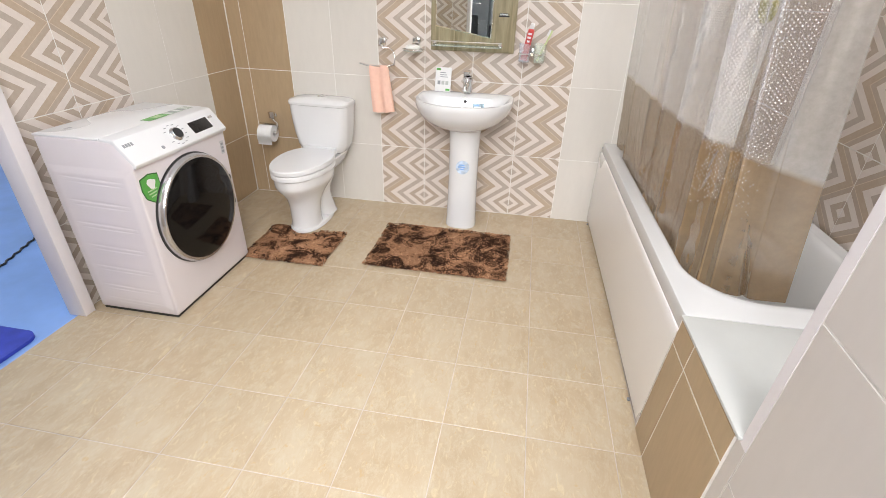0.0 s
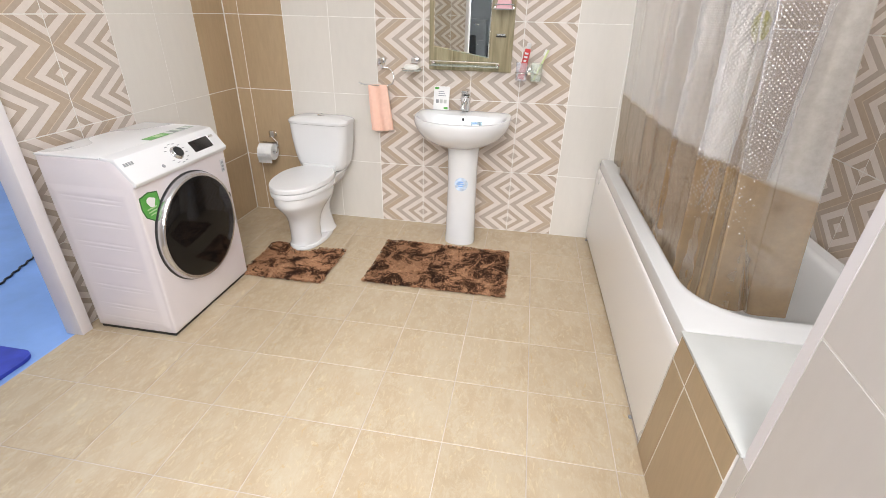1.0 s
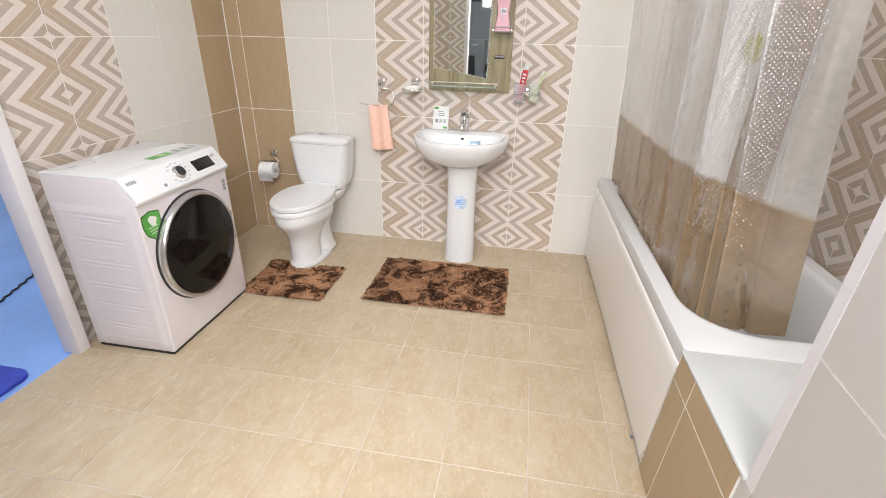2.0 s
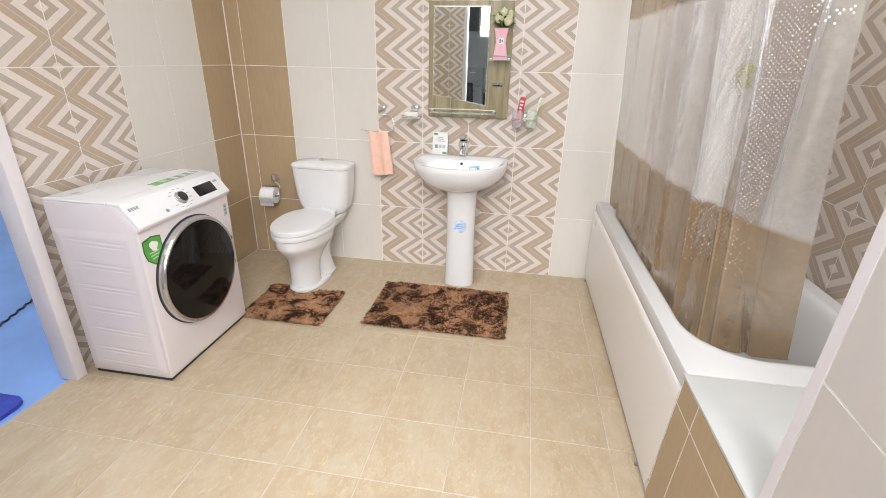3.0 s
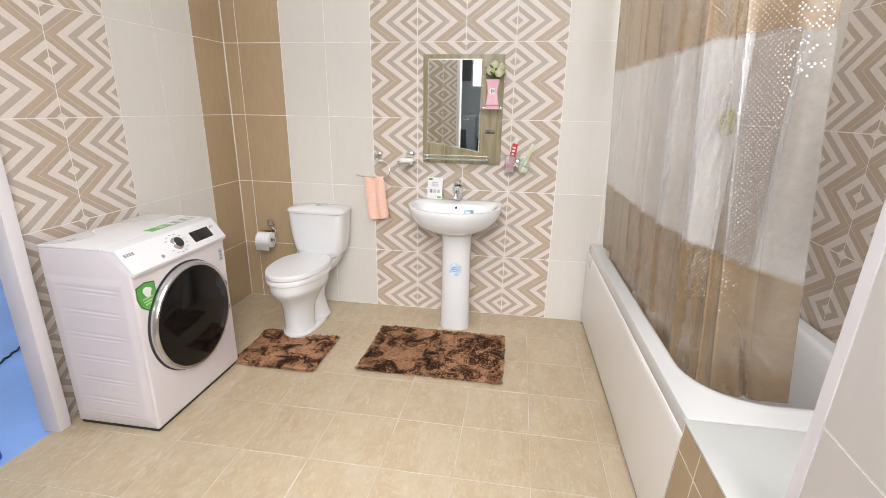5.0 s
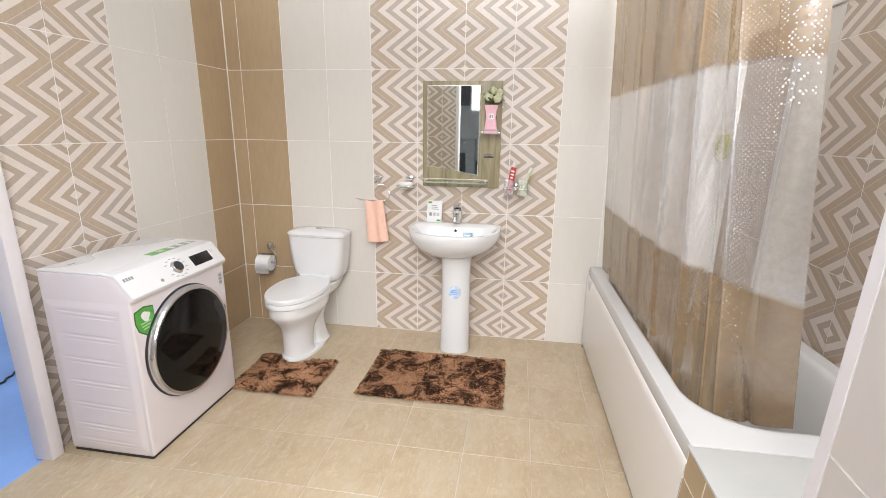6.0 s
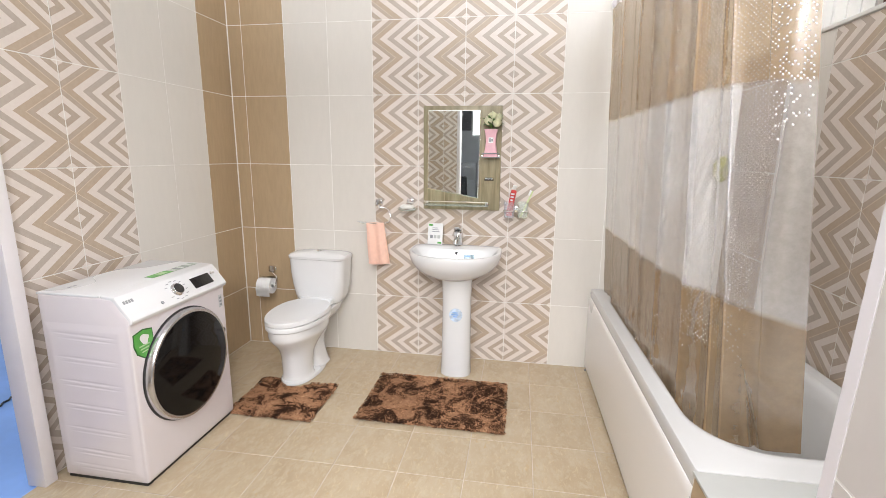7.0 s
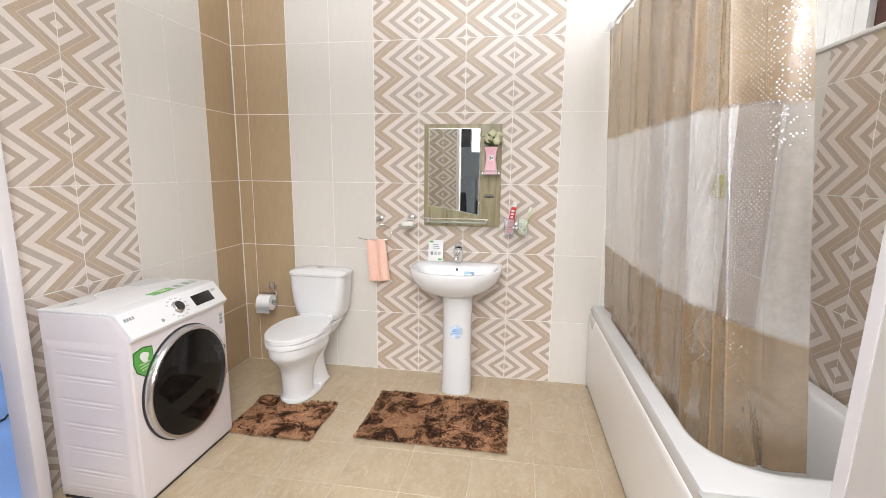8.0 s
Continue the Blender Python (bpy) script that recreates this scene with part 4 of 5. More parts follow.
toilet()


def washbasin():
    t = thing("washbasin", "white ceramic washbasin on a tall pedestal against the decor wall", "washbasin", at=(0.582, 0, 0))

    def outline(z, w, front, back=-0.012, n=72):
        # a flat back and a full, rounded front
        pts = []
        for i in range(n):
            a = 2 * math.pi * i / n
            c, s = math.cos(a), math.sin(a)
            x = w * math.copysign(abs(c) ** (0.82 if s <= 0 else 0.38), c)
            cy = back - 0.17 * min(1, (back - front) / 0.46)
            if s > 0:
                y = cy + (back - cy) * min(1.0, abs(s) ** 0.30)
            else:
                y = cy + (front - cy) * (-1) * -abs(s) ** 0.9
            pts.append((x, y, z))
        return pts
    outer = [(0.630, 0.09, -0.285, -0.10), (0.642, 0.13, -0.33, -0.06), (0.668, 0.196, -0.39, -0.03), (0.702, 0.246, -0.434, -0.012), (0.742, 0.275, -0.458, -0.012), (0.777, 0.287, -0.47, -0.012), (0.80, 0.289, -0.474, -0.012), (0.809, 0.285, -0.470, -0.015)]
    rings = [outline(z, w, f, b) for z, w, f, b in outer]
    inner = [(0.812, 0.272, -0.455, -0.025), (0.810, 0.262, -0.443, -0.11), (0.800, 0.252, -0.432, -0.128), (0.77, 0.225, -0.405, -0.14), (0.73, 0.18, -0.37, -0.16), (0.703, 0.12, -0.33, -0.19), (0.692, 0.05, -0.28, -0.23)]
    rings += [outline(z, w, f, b) for z, w, f, b in inner]
    part("bowl", skin(bmesh.new(), rings), M_CERAMIC, t)
    ped = [(0.0, 0.098, 0.090), (0.02, 0.099, 0.091), (0.06, 0.095, 0.087), (0.30, 0.091, 0.082), (0.50, 0.091, 0.082), (0.60, 0.094, 0.085), (0.665, 0.102, 0.09)]
    part("pedestal", skin(bmesh.new(), [oval(0.018, -0.213, z, rx, ry, 40, 2.5) for z, rx, ry in ped]), M_CERAMIC, t)
    part("overflow", lathe(bmesh.new(), [(0.013, 0), (0.018, 0.001), (0.018, 0.005), (0.012, 0.005)], 20, pose(0.0, -0.143, 0.778, 66, 0, 0)), M_CHROME, t)
    part("overflow_hole", lathe(bmesh.new(), [(0, 0.0), (0.0115, 0.001), (0.0115, 0.0062), (0, 0.0062)], 20, pose(0.0, -0.143, 0.778, 66, 0, 0)), M_BLACK, t)
    part("drain", lathe(bmesh.new(), [(0, 0), (0.03, 0), (0.028, 0.004), (0, 0.004)], 24, pose(0.0, -0.255, 0.693)), M_CHROME, t)
    # pedestal sticker, bent round the front
    bm = bmesh.new()
    rows = []
    for j in range(9):
        z = 0.415 + 0.044 * math.sin(math.pi * (j / 8 - 0.5))
        hw = 0.042 * max(0.12, math.cos(math.pi * (j / 8 - 0.5)))
        rows.append([(0.022 + hw * (2 * i / 8 - 1), -0.2145 - 0.082 * (1 - abs((0.004 + hw * (2 * i / 8 - 1)) / 0.091) ** 2.5) ** 0.4, z) for i in range(9)])
    skin(bm, rows, False, False, False)
    st = part("pedestal_sticker", bm, plain("pale_blue_label", (0.55, 0.66, 0.80), 0.4, vary=0.25, scale=45), t, "round pale blue maker's sticker")
    for k, (w, z) in enumerate(((0.02, 0.43), (0.028, 0.417), (0.018, 0.404))):
        part("label_bar", boxed(0.022 - w, 0.022 + w * 0.6, -0.2985, -0.2955, z - 0.003, z + 0.004), M_BLUEINK, st)
    bm = boxed(-0.028, 0.040, -0.022, 0.022, 0, 0.001, r=0.0)
    bmesh.ops.transform(bm, matrix=pose(0.078, -0.158, 0.752, 62, 0, 10), verts=bm.verts)
    bs = part("bowl_sticker", bm, plain("blue_and_white_label", (0.42, 0.60, 0.85), 0.4, vary=0.5, scale=50), t, "blue and white sticker inside the bowl")
    for k in range(3):
        bm = boxed(-0.02, 0.03 - 0.01 * k, -0.014 + 0.012 * k, -0.009 + 0.012 * k, 0.0012, 0.002)
        bmesh.ops.transform(bm, matrix=pose(0.078, -0.158, 0.752, 62, 0, 10), verts=bm.verts)
        part("label_bar", bm, M_WHITEINK if k == 1 else M_BLUEINK, bs)
    return t


washbasin()


def basin_tap():
    t = thing("basin_tap", "chrome single-lever mixer tap on the washbasin", "tap", at=(0.582, -0.068, 0.812))
    part("body", lathe(bmesh.new(), [(0, 0), (0.034, 0), (0.035, 0.006), (0.030, 0.01), (0.028, 0.07), (0.032, 0.078), (0.032, 0.094), (0.026, 0.1), (0, 0.1)], 28), M_CHROME, t)
    part("spout", tube(bmesh.new(), [(0, -0.012, 0.055), (0, -0.05, 0.062), (0, -0.09, 0.058), (0, -0.112, 0.05), (0, -0.118, 0.035)], 0.016, 14), M_CHROME, t)
    bm = skin(bmesh.new(), [rrect(-0.024, 0.024, -0.022, 0.022, 0.014, 0.101), rrect(-0.028, 0.028, -0.045, 0.026, 0.016, 0.112), rrect(-0.024, 0.024, -0.08, 0.024, 0.014, 0.128), rrect(-0.018, 0.018, -0.082, 0.014, 0.01, 0.136)])
    part("lever", bm, M_CHROME, t)
    return t


basin_tap()


def booklet():
    t = thing("warranty_card", "small white printed card with green corners standing on the washbasin", "card", at=(0.425, -0.052, 0.8125), turn=-4)
    lean = pose(0, 0, 0, -10, 0, 0)

    def put(bm):
        bmesh.ops.transform(bm, matrix=lean, verts=bm.verts)
        return bm
    part("card", put(boxed(-0.05, 0.05, -0.006, 0.0, 0.0, 0.14, r=0.001, seg=1)), M_PAPER, t)
    for cx, cz in ((-0.03, 0.128), (0.032, 0.012)):
        part("green_corner", put(boxed(cx - 0.014, cx + 0.012, -0.0072, -0.0062, cz - 0.006, cz + 0.006)), M_GREEN, t)
    for k in range(3):
        part("picture_bar", put(boxed(-0.034 + k * 0.025, -0.016 + k * 0.025, -0.0072, -0.0062, 0.04, 0.062)), M_GREYINK if k == 0 else plain("pale_grey_print", (0.5, 0.52, 0.5), 0.5), t)
        part("text_bar", put(boxed(-0.02, 0.028 - 0.006 * k, -0.0072, -0.0062, 0.083 + 0.012 * k, 0.087 + 0.012 * k)), M_GREYINK, t)
    part("foot", put(boxed(-0.02, 0.02, 0.0, 0.035, 0.0, 0.003)), M_PAPER, t)
    return t


booklet()


# ---- mirror and what hangs round it ----
def mirror_board():
    t = thing("bathroom_mirror", "wall mirror on an olive wood-look board with a glass shelf", "mirror", at=(0.34, 0, 1.045))
    W, H = 0.50, 0.655
    part("board", boxed(0, W, -0.018, -0.001, 0, H, r=0.002), M_OLIVE, t)
    pane = [(0.028, 0.132), (0.362, 0.076), (0.368, H - 0.026), (0.03, H - 0.026)]
    bm = bmesh.new()
    skin(bm, [[(x, -0.0185, z) for x, z in pane], [(x, -0.0215, z) for x, z in pane], [(x + (0.006 if x < 0.2 else -0.006), -0.0235, z + (0.006 if z < 0.3 else -0.006)) for x, z in pane]])
    part("mirror_glass", bm, M_MIRROR, t, "slanting-edged mirror glass", False)
    part("glass_shelf", boxed(0.018, 0.43, -0.105, -0.019, 0.030, 0.036, r=0.002), M_CLEAR, t)
    part("shelf_rail", tube(bmesh.new(), [(0.02, -0.1, 0.058), (0.43, -0.1, 0.058)], 0.0035, 8), M_CHROME, t)
    for x in (0.03, 0.42):
        part("shelf_bracket", lathe(bmesh.new(), [(0, 0), (0.012, 0), (0.012, 0.035), (0.006, 0.04), (0, 0.04)], 16, pose(x, -0.019, 0.04, 90, 0, 0)), M_CHROME, t)
        part("rail_post", tube(bmesh.new(), [(x, -0.1, 0.036), (x, -0.1, 0.058)], 0.003, 8), M_CHROME, t)
    part("small_shelf", boxed(0.382, 0.492, -0.085, -0.019, 0.335, 0.341, r=0.002), M_CLEAR, t)
    part("shelf_fence", tube(bmesh.new(), [(0.385, -0.02, 0.362), (0.385, -0.082, 0.362), (0.49, -0.082, 0.362), (0.49, -0.02, 0.362)], 0.003, 8), M_CHROME, t)
    for x in (0.385, 0.49):
        part("shelf_bracket", lathe(bmesh.new(), [(0, 0), (0.008, 0), (0.008, 0.02), (0, 0.022)], 14, pose(x - 0.003, -0.019, 0.344, 90, 0, 0)), M_CHROME, t)
    part("handle_plate", boxed(0.398, 0.458, -0.022, -0.0185, 0.192, 0.21, r=0.001), M_BLACK, t)
    part("handle", tube(bmesh.new(), [(0.402, -0.02, 0.205), (0.405, -0.03, 0.206), (0.45, -0.03, 0.206), (0.453, -0.02, 0.205)], 0.0065, 8), M_CHROME, t)
    return t


mirror_board()


def flower_vase():
    t = thing("flower_vase", "pink waisted vase with cream artificial roses on the mirror's small shelf", "vase", at=(0.776, -0.054, 1.3865))
    rings = [rrect(-w, w, -d, d, 0.006, z) for z, w, d in ((0.0, 0.042, 0.024), (0.004, 0.043, 0.025), (0.05, 0.036, 0.022), (0.095, 0.03, 0.02), (0.14, 0.035, 0.022), (0.165, 0.041, 0.024), (0.168, 0.041, 0.024), (0.166, 0.037, 0.02), (0.12, 0.026, 0.016))]
    vase = part("vase", skin(bmesh.new(), rings), M_PINK, t)
    part("vase_print", boxed(-0.014, 0.016, -0.0236, -0.0215, 0.085, 0.118), M_WHITEINK, vase)
    part("vase_print", boxed(-0.009, 0.0, -0.0246, -0.0238, 0.09, 0.112), M_GREYINK, vase)
    part("vase_print", boxed(0.004, 0.012, -0.0246, -0.0238, 0.094, 0.108), M_GREYINK, vase)
    rng = random.Random(9)
    for cx, cy, cz, r in ((-0.016, -0.02, 0.215, 0.031), (0.034, -0.014, 0.205, 0.033), (0.008, -0.012, 0.245, 0.029), (0.046, 0.004, 0.238, 0.026)):
        bm = bmesh.new()
        for k in range(16):
            lay = k // 5
            a = k * 2.4
            rr = r * (1.0 - 0.26 * lay)
            pts = []
            for u in range(5):
                row = []
                for v in range(5):
                    aa = a + (v / 4 - 0.5) * 1.7
                    h = u / 4
                    rad = rr * (0.35 + 0.7 * h ** 0.7)
                    row.append((cx + rad * math.cos(aa), cy + rad * math.sin(aa), cz - r * 0.7 + h * r * (1.25 - 0.25 * abs(v / 2 - 1)) + 0.2 * r * lay))
                pts.append(row)
            skin(bm, pts, False, False, False)
        part("rose", bm, M_PETAL, t)
    for k in range(24):
        a = rng.uniform(0, 6.28)
        L, lean = rng.uniform(0.05, 0.085), rng.uniform(0.6, 1.5)
        base = Vector((0.008 + 0.012 * math.cos(a), -0.004 + 0.01 * math.sin(a), rng.uniform(0.17, 0.2)))
        d = Vector((math.cos(a) * lean, math.sin(a) * lean * 0.6, 0.75)).normalized()
        sidev = d.cross(Vector((0, 0, 1))).normalized()
        bm = bmesh.new()
        rows = [[base + d * L * f + sidev * wv * 0.013 * math.sin(math.pi * min(0.98, max(0.04, f))) + Vector((0, 0, -0.01 * f * f + abs(wv) * 0.003)) for wv in (-1, 0, 1)] for f in (0.02, 0.25, 0.5, 0.75, 0.98)]
        skin(bm, rows, False, False, False)
        part("leaf", bm, M_LEAF, t)
    return t


flower_vase()


def wall_plate(bm, x, z, r=0.02):
    return lathe(bm, [(0, 0), (r, 0), (r, 0.006), (r * 0.7, 0.012), (r * 0.55, 0.03), (0, 0.032)], 20, pose(x, -0.001, z, 90, 0, 0))


def towel_ring():
    t = thing("towel_ring", "chrome towel ring screwed to the decor wall", "towel ring", at=(0, 0, 0))
    part("mount", box(wall_plate(bmesh.new(), 0.04, 1.085, 0.021), 0.018, 0.064, -0.05, -0.03, 1.062, 1.10, r=0.006), M_CHROME, t)
    part("arm", tube(bmesh.new(), [(0.04, -0.04, 1.075), (0.045, -0.05, 1.045)], 0.005, 8), M_CHROME, t)
    pts = [(0.105, -0.03, 1.03), (0.12, -0.04, 0.99), (0.115, -0.06, 0.955), (0.085, -0.08, 0.945), (0.0, -0.085, 0.945), (-0.06, -0.083, 0.948), (-0.098, -0.08, 0.956)]
    part("ring_bar", tube(bmesh.new(), [(0.045, -0.05, 1.045), (0.08, -0.045, 1.048)] + pts, 0.0042, 10), M_CHROME, t)
    return t


towel_ring()


def hand_towel():
    bm = bmesh.new()
    n, mrows = 26, 44
    grid = []
    for j in range(mrows + 1):
        v = j / mrows
        row = []
        for i in range(n + 1):
            u = i / n
            arc = v * 0.56
            if arc < 0.27:
                y, z = -0.0925 - 0.004 * math.sin(v * 9) - 0.006 * math.sin(u * 9 + 1), 0.672 + arc
            elif arc < 0.29:
                a = (arc - 0.27) / 0.02 * math.pi
                y, z = -0.0845 - 0.0085 * math.cos(a), 0.947 + 0.008 * math.sin(a) - 0.004
            else:
                y, z = -0.076 + 0.003 * math.sin(u * 9), 0.942 - (arc - 0.29)
            taper = min(1, max(0, (0.947 - z) / 0.25))
            x0, x1 = -0.034 + 0.012 * taper, 0.084 + 0.034 * taper
            x = x0 + (x1 - x0) * u
            y += 0.006 * math.sin(u * 14 + 2.0) * taper * (1 if arc < 0.28 else -0.4)
            z -= 0.018 * (0.5 - abs(u - 0.35)) * taper if arc < 0.28 else 0
            row.append(bm.verts.new((x, y, z)))
        grid.append(row)
    for j in range(mrows):
        for i in range(n):
            bm.faces.new((grid[j][i], grid[j][i + 1], grid[j + 1][i + 1], grid[j + 1][i]))
    bmesh.ops.recalc_face_normals(bm, faces=bm.faces)
    bmesh.ops.solidify(bm, geom=bm.faces[:], thickness=0.006)
    t = part("hand_towel", bm, M_TOWEL)
    return tagged(t, "peach terry hand towel hanging over the chrome ring", "towel")


hand_towel()


def soap_dish():
    t = thing("soap_dish", "chrome wall soap dish beside the mirror", "soap dish")
    part("mount", box(wall_plate(bmesh.new(), 0.255, 1.095, 0.021), 0.233, 0.278, -0.045, -0.03, 1.078, 1.11, r=0.005), M_CHROME, t)
    part("dish", skin(bmesh.new(), [oval(0.245, -0.08, z, rx, ry, 36, 2.6) for z, rx, ry in ((1.036, 0.045, 0.032), (1.04, 0.058, 0.042), (1.052, 0.062, 0.046), (1.052, 0.058, 0.042), (1.046, 0.05, 0.035))]), M_CLEAR, t)
    part("dish_ring", tube(bmesh.new(), [(x, y, 1.05) for x, y, _ in oval(0.245, -0.08, 0, 0.064, 0.048, 30)], 0.003, 8, True), M_CHROME, t)
    part("arm", tube(bmesh.new(), [(0.255, -0.03, 1.075), (0.255, -0.045, 1.052)], 0.005, 8), M_CHROME, t)
    return t


soap_dish()
tagged(part("soap_bar", skin(bmesh.new(), [oval(0.243, -0.08, z, rx, ry, 32, 2.8) for z, rx, ry in ((1.0475, 0.03, 0.02), (1.052, 0.042, 0.027), (1.062, 0.044, 0.029), (1.072, 0.04, 0.026), (1.075, 0.025, 0.015))]), M_SOAP), "white soap bar lying in the dish", "soap")


def tumbler_holder():
    t = thing("tumbler_holder", "chrome double tumbler holder on the decor wall", "tumbler holder")
    part("mount", box(wall_plate(bmesh.new(), 0.95, 1.06, 0.021), 0.93, 0.97, -0.05, -0.03, 1.04, 1.08, r=0.005), M_CHROME, t)
    for x in (0.905, 0.99):
        part("ring", tube(bmesh.new(), [(x + 0.036 * math.cos(a), -0.075 + 0.036 * math.sin(a), 1.055) for a in [2 * math.pi * i / 24 for i in range(24)]], 0.003, 8, True), M_CHROME, t)
    part("bar", tube(bmesh.new(), [(0.94, -0.045, 1.055), (0.955, -0.045, 1.055)], 0.006, 8), M_CHROME, t)
    return t


tumbler_holder()


def tumbler(x, material, label):
    prof = [(0.0, 0.0), (0.029, 0.0), (0.031, 0.003), (0.035, 0.10), (0.0325, 0.10), (0.0285, 0.006), (0.0, 0.006)]
    t = part("tumbler", lathe(bmesh.new(), prof, 28, pose(x, -0.075, 1.01)), material)
    return tagged(t, label, "tumbler", "tumblers in the holder")


tumbler(0.905, M_FROSTBLUE, "frosted bluish tumbler holding a toothpaste tube")
tumbler(0.99, M_FROSTGREEN, "frosted greenish tumbler holding a toothbrush")


def toothpaste():
    t = thing("toothpaste_tube", "red and white toothpaste tube standing in a tumbler", "toothpaste")
    m = pose(0.902, -0.075, 1.02, 8, 10, 0)
    rings = [rrect(-w, w, -d, d, min(w, d) * 0.9, z) for z, w, d in ((0.0, 0.019, 0.002), (0.05, 0.019, 0.009), (0.12, 0.018, 0.015), (0.165, 0.017, 0.016), (0.172, 0.01, 0.01))]
    tube_part = part("tube", skin(bmesh.new(), [[m @ Vector(p) for p in r] for r in rings]), M_RED, t)
    part("cap", lathe(bmesh.new(), [(0, 0.172), (0.011, 0.172), (0.0125, 0.176), (0.012, 0.2), (0, 0.201)], 20, m), M_WHITEINK, t)
    for z, w in ((0.148, 0.012), (0.128, 0.012), (0.108, 0.009)):
        bm = boxed(-w, w * 0.7, -0.0195, -0.017, z - 0.005, z + 0.005)
        bmesh.ops.transform(bm, matrix=m, verts=bm.verts)
        part("label_bar", bm, M_WHITEINK, tube_part)
    return t


toothpaste()


def toothbrush():
    t = thing("toothbrush", "lime green toothbrush leaning in a tumbler", "toothbrush")
    a, b = Vector((0.978, -0.09, 1.02)), Vector((1.048, -0.055, 1.18))
    d = (b - a).normalized()
    part("handle", tube(bmesh.new(), [a, a.lerp(b, 0.3), a.lerp(b, 0.6), a.lerp(b, 0.8), b], 0.0055, 10), M_LIME, t)
    bm = bmesh.new()
    for k in range(10):
        p = a.lerp(b, 0.82 + 0.018 * k)
        tube(bm, [p + Vector((-0.005, 0, 0)), p + Vector((-0.016, -0.006, 0.006))], 0.0028, 6)
    part("bristles", bm, M_WHITEINK, t)
    return t


toothbrush()


def paper_holder():
    t = thing("toilet_paper_holder", "chrome toilet paper holder on the brown tiles", "paper holder")
    part("mount", box(wall_plate(bmesh.new(), -0.77, 0.575, 0.02), -0.79, -0.75, -0.045, -0.02, 0.56, 0.605, r=0.005), M_CHROME, t)
    bm = bmesh.new()
    rows = []
    for i in range(13):
        a = radians(82 + 80 * i / 12)
        rows.append([(x, -0.085 - 0.062 * math.cos(a), 0.475 + 0.062 * math.sin(a)) for x in (-0.845, -0.735)])
    skin(bm, rows, False, False, False)
    bmesh.ops.solidify(bm, geom=bm.faces[:], thickness=0.002)
    part("cover", bm, M_CHROME, t, "curved chrome flap")
    part("spindle", tube(bmesh.new(), [(-0.855, -0.085, 0.47), (-0.725, -0.085, 0.47)], 0.006, 10), M_CHROME, t)
    part("arm", tube(bmesh.new(), [(-0.77, -0.035, 0.56), (-0.728, -0.05, 0.53), (-0.725, -0.085, 0.47)], 0.005, 8), M_CHROME, t)
    return t


paper_holder()


def paper_roll():
    t = thing("toilet_paper_roll", "white toilet paper roll with a loose end on its holder", "toilet paper")
    part("roll", lathe(bmesh.new(), [(0.021, -0.05), (0.055, -0.05), (0.0555, -0.046), (0.0555, 0.046), (0.055, 0.05), (0.021, 0.05), (0.021, -0.05)], 36, pose(-0.79, -0.085, 0.47, 0, 90, 0)), M_PAPER, t)
    bm = bmesh.new()
    rows = [[(x, -0.085 - 0.0565 - 0.004 * math.sin(k), 0.47 - 0.011 * k) for x in (-0.84, -0.74)] for k in range(7)]
    skin(bm, rows, False, False, False)
    bmesh.ops.solidify(bm, geom=bm.faces[:], thickness=0.001)
    part("loose_sheet", bm, M_PAPER, t)
    return t


paper_roll()


# ---- mats ----
def mat_pile(name, label, inside, x0, x1, y0, y1, seed, lump=None):
    """A long-pile mat: a felt base and leaning tufts over the area where inside(x, y) holds."""
    t = thing(name, label, "bath mat", "brown bath mats")
    rng = random.Random(seed)
    step = 0.0125
    nx, ny = int((x1 - x0) / step), int((y1 - y0) / step)
    bm = bmesh.new()
    vs = {}

    def h(x, y):
        return 0.009 + 0.004 * noise.noise((x * 16, y * 16, seed)) + (lump(x, y) if lump else 0)
    for i in range(nx + 1):
        for j in range(ny + 1):
            x, y = x0 + (x1 - x0) * i / nx, y0 + (y1 - y0) * j / ny
            if inside(x, y):
                edge = not all(inside(x + a, y + b) for a, b in ((step, 0), (-step, 0), (0, step), (0, -step)))
                vs[i, j] = bm.verts.new((x, y, 0.003 if edge else h(x, y)))
    for (i, j), v in list(vs.items()):
        if (i + 1, j) in vs and (i, j + 1) in vs and (i + 1, j + 1) in vs:
            bm.faces.new((v, vs[i + 1, j], vs[i + 1, j + 1], vs[i, j + 1]))
    part("felt_base", bm, M_RUG, t)
    verts, faces = [], []
    area = (x1 - x0) * (y1 - y0)
    for _ in range(int(area * 42000)):
        x, y = rng.uniform(x0, x1), rng.uniform(y0, y1)
        if not inside(x, y):
            continue
        z = h(x, y) - 0.003
        a = noise.noise((x * 7, y * 7, seed + 3)) * 6 + rng.gauss(0, 0.7)
        lean = rng.uniform(0.5, 1.3)
        L = rng.uniform(0.008, 0.013)
        d = Vector((math.cos(a) * math.sin(lean), math.sin(a) * math.sin(lean), math.cos(lean)))
        s = Vector((-math.sin(a), math.cos(a), 0)) * rng.uniform(0.0028, 0.0055)
        b = Vector((x, y, z))
        k = len(verts)
        mid = b + d * L * 0.6
        tip = b + d * L + Vector((0, 0, -0.003))
        verts += [b - s, b + s, mid + s, mid - s, tip]
        faces += [(k, k + 1, k + 2, k + 3), (k + 3, k + 2, k + 4)]
    me = bpy.data.meshes.new("shag")
    me.from_pydata(verts, [], faces)
    me.materials.append(M_RUG)
    ob = new("shag", me)
    ob.parent = t
    tagged(ob, "shaggy mottled brown pile", kind="stuff")
    return t


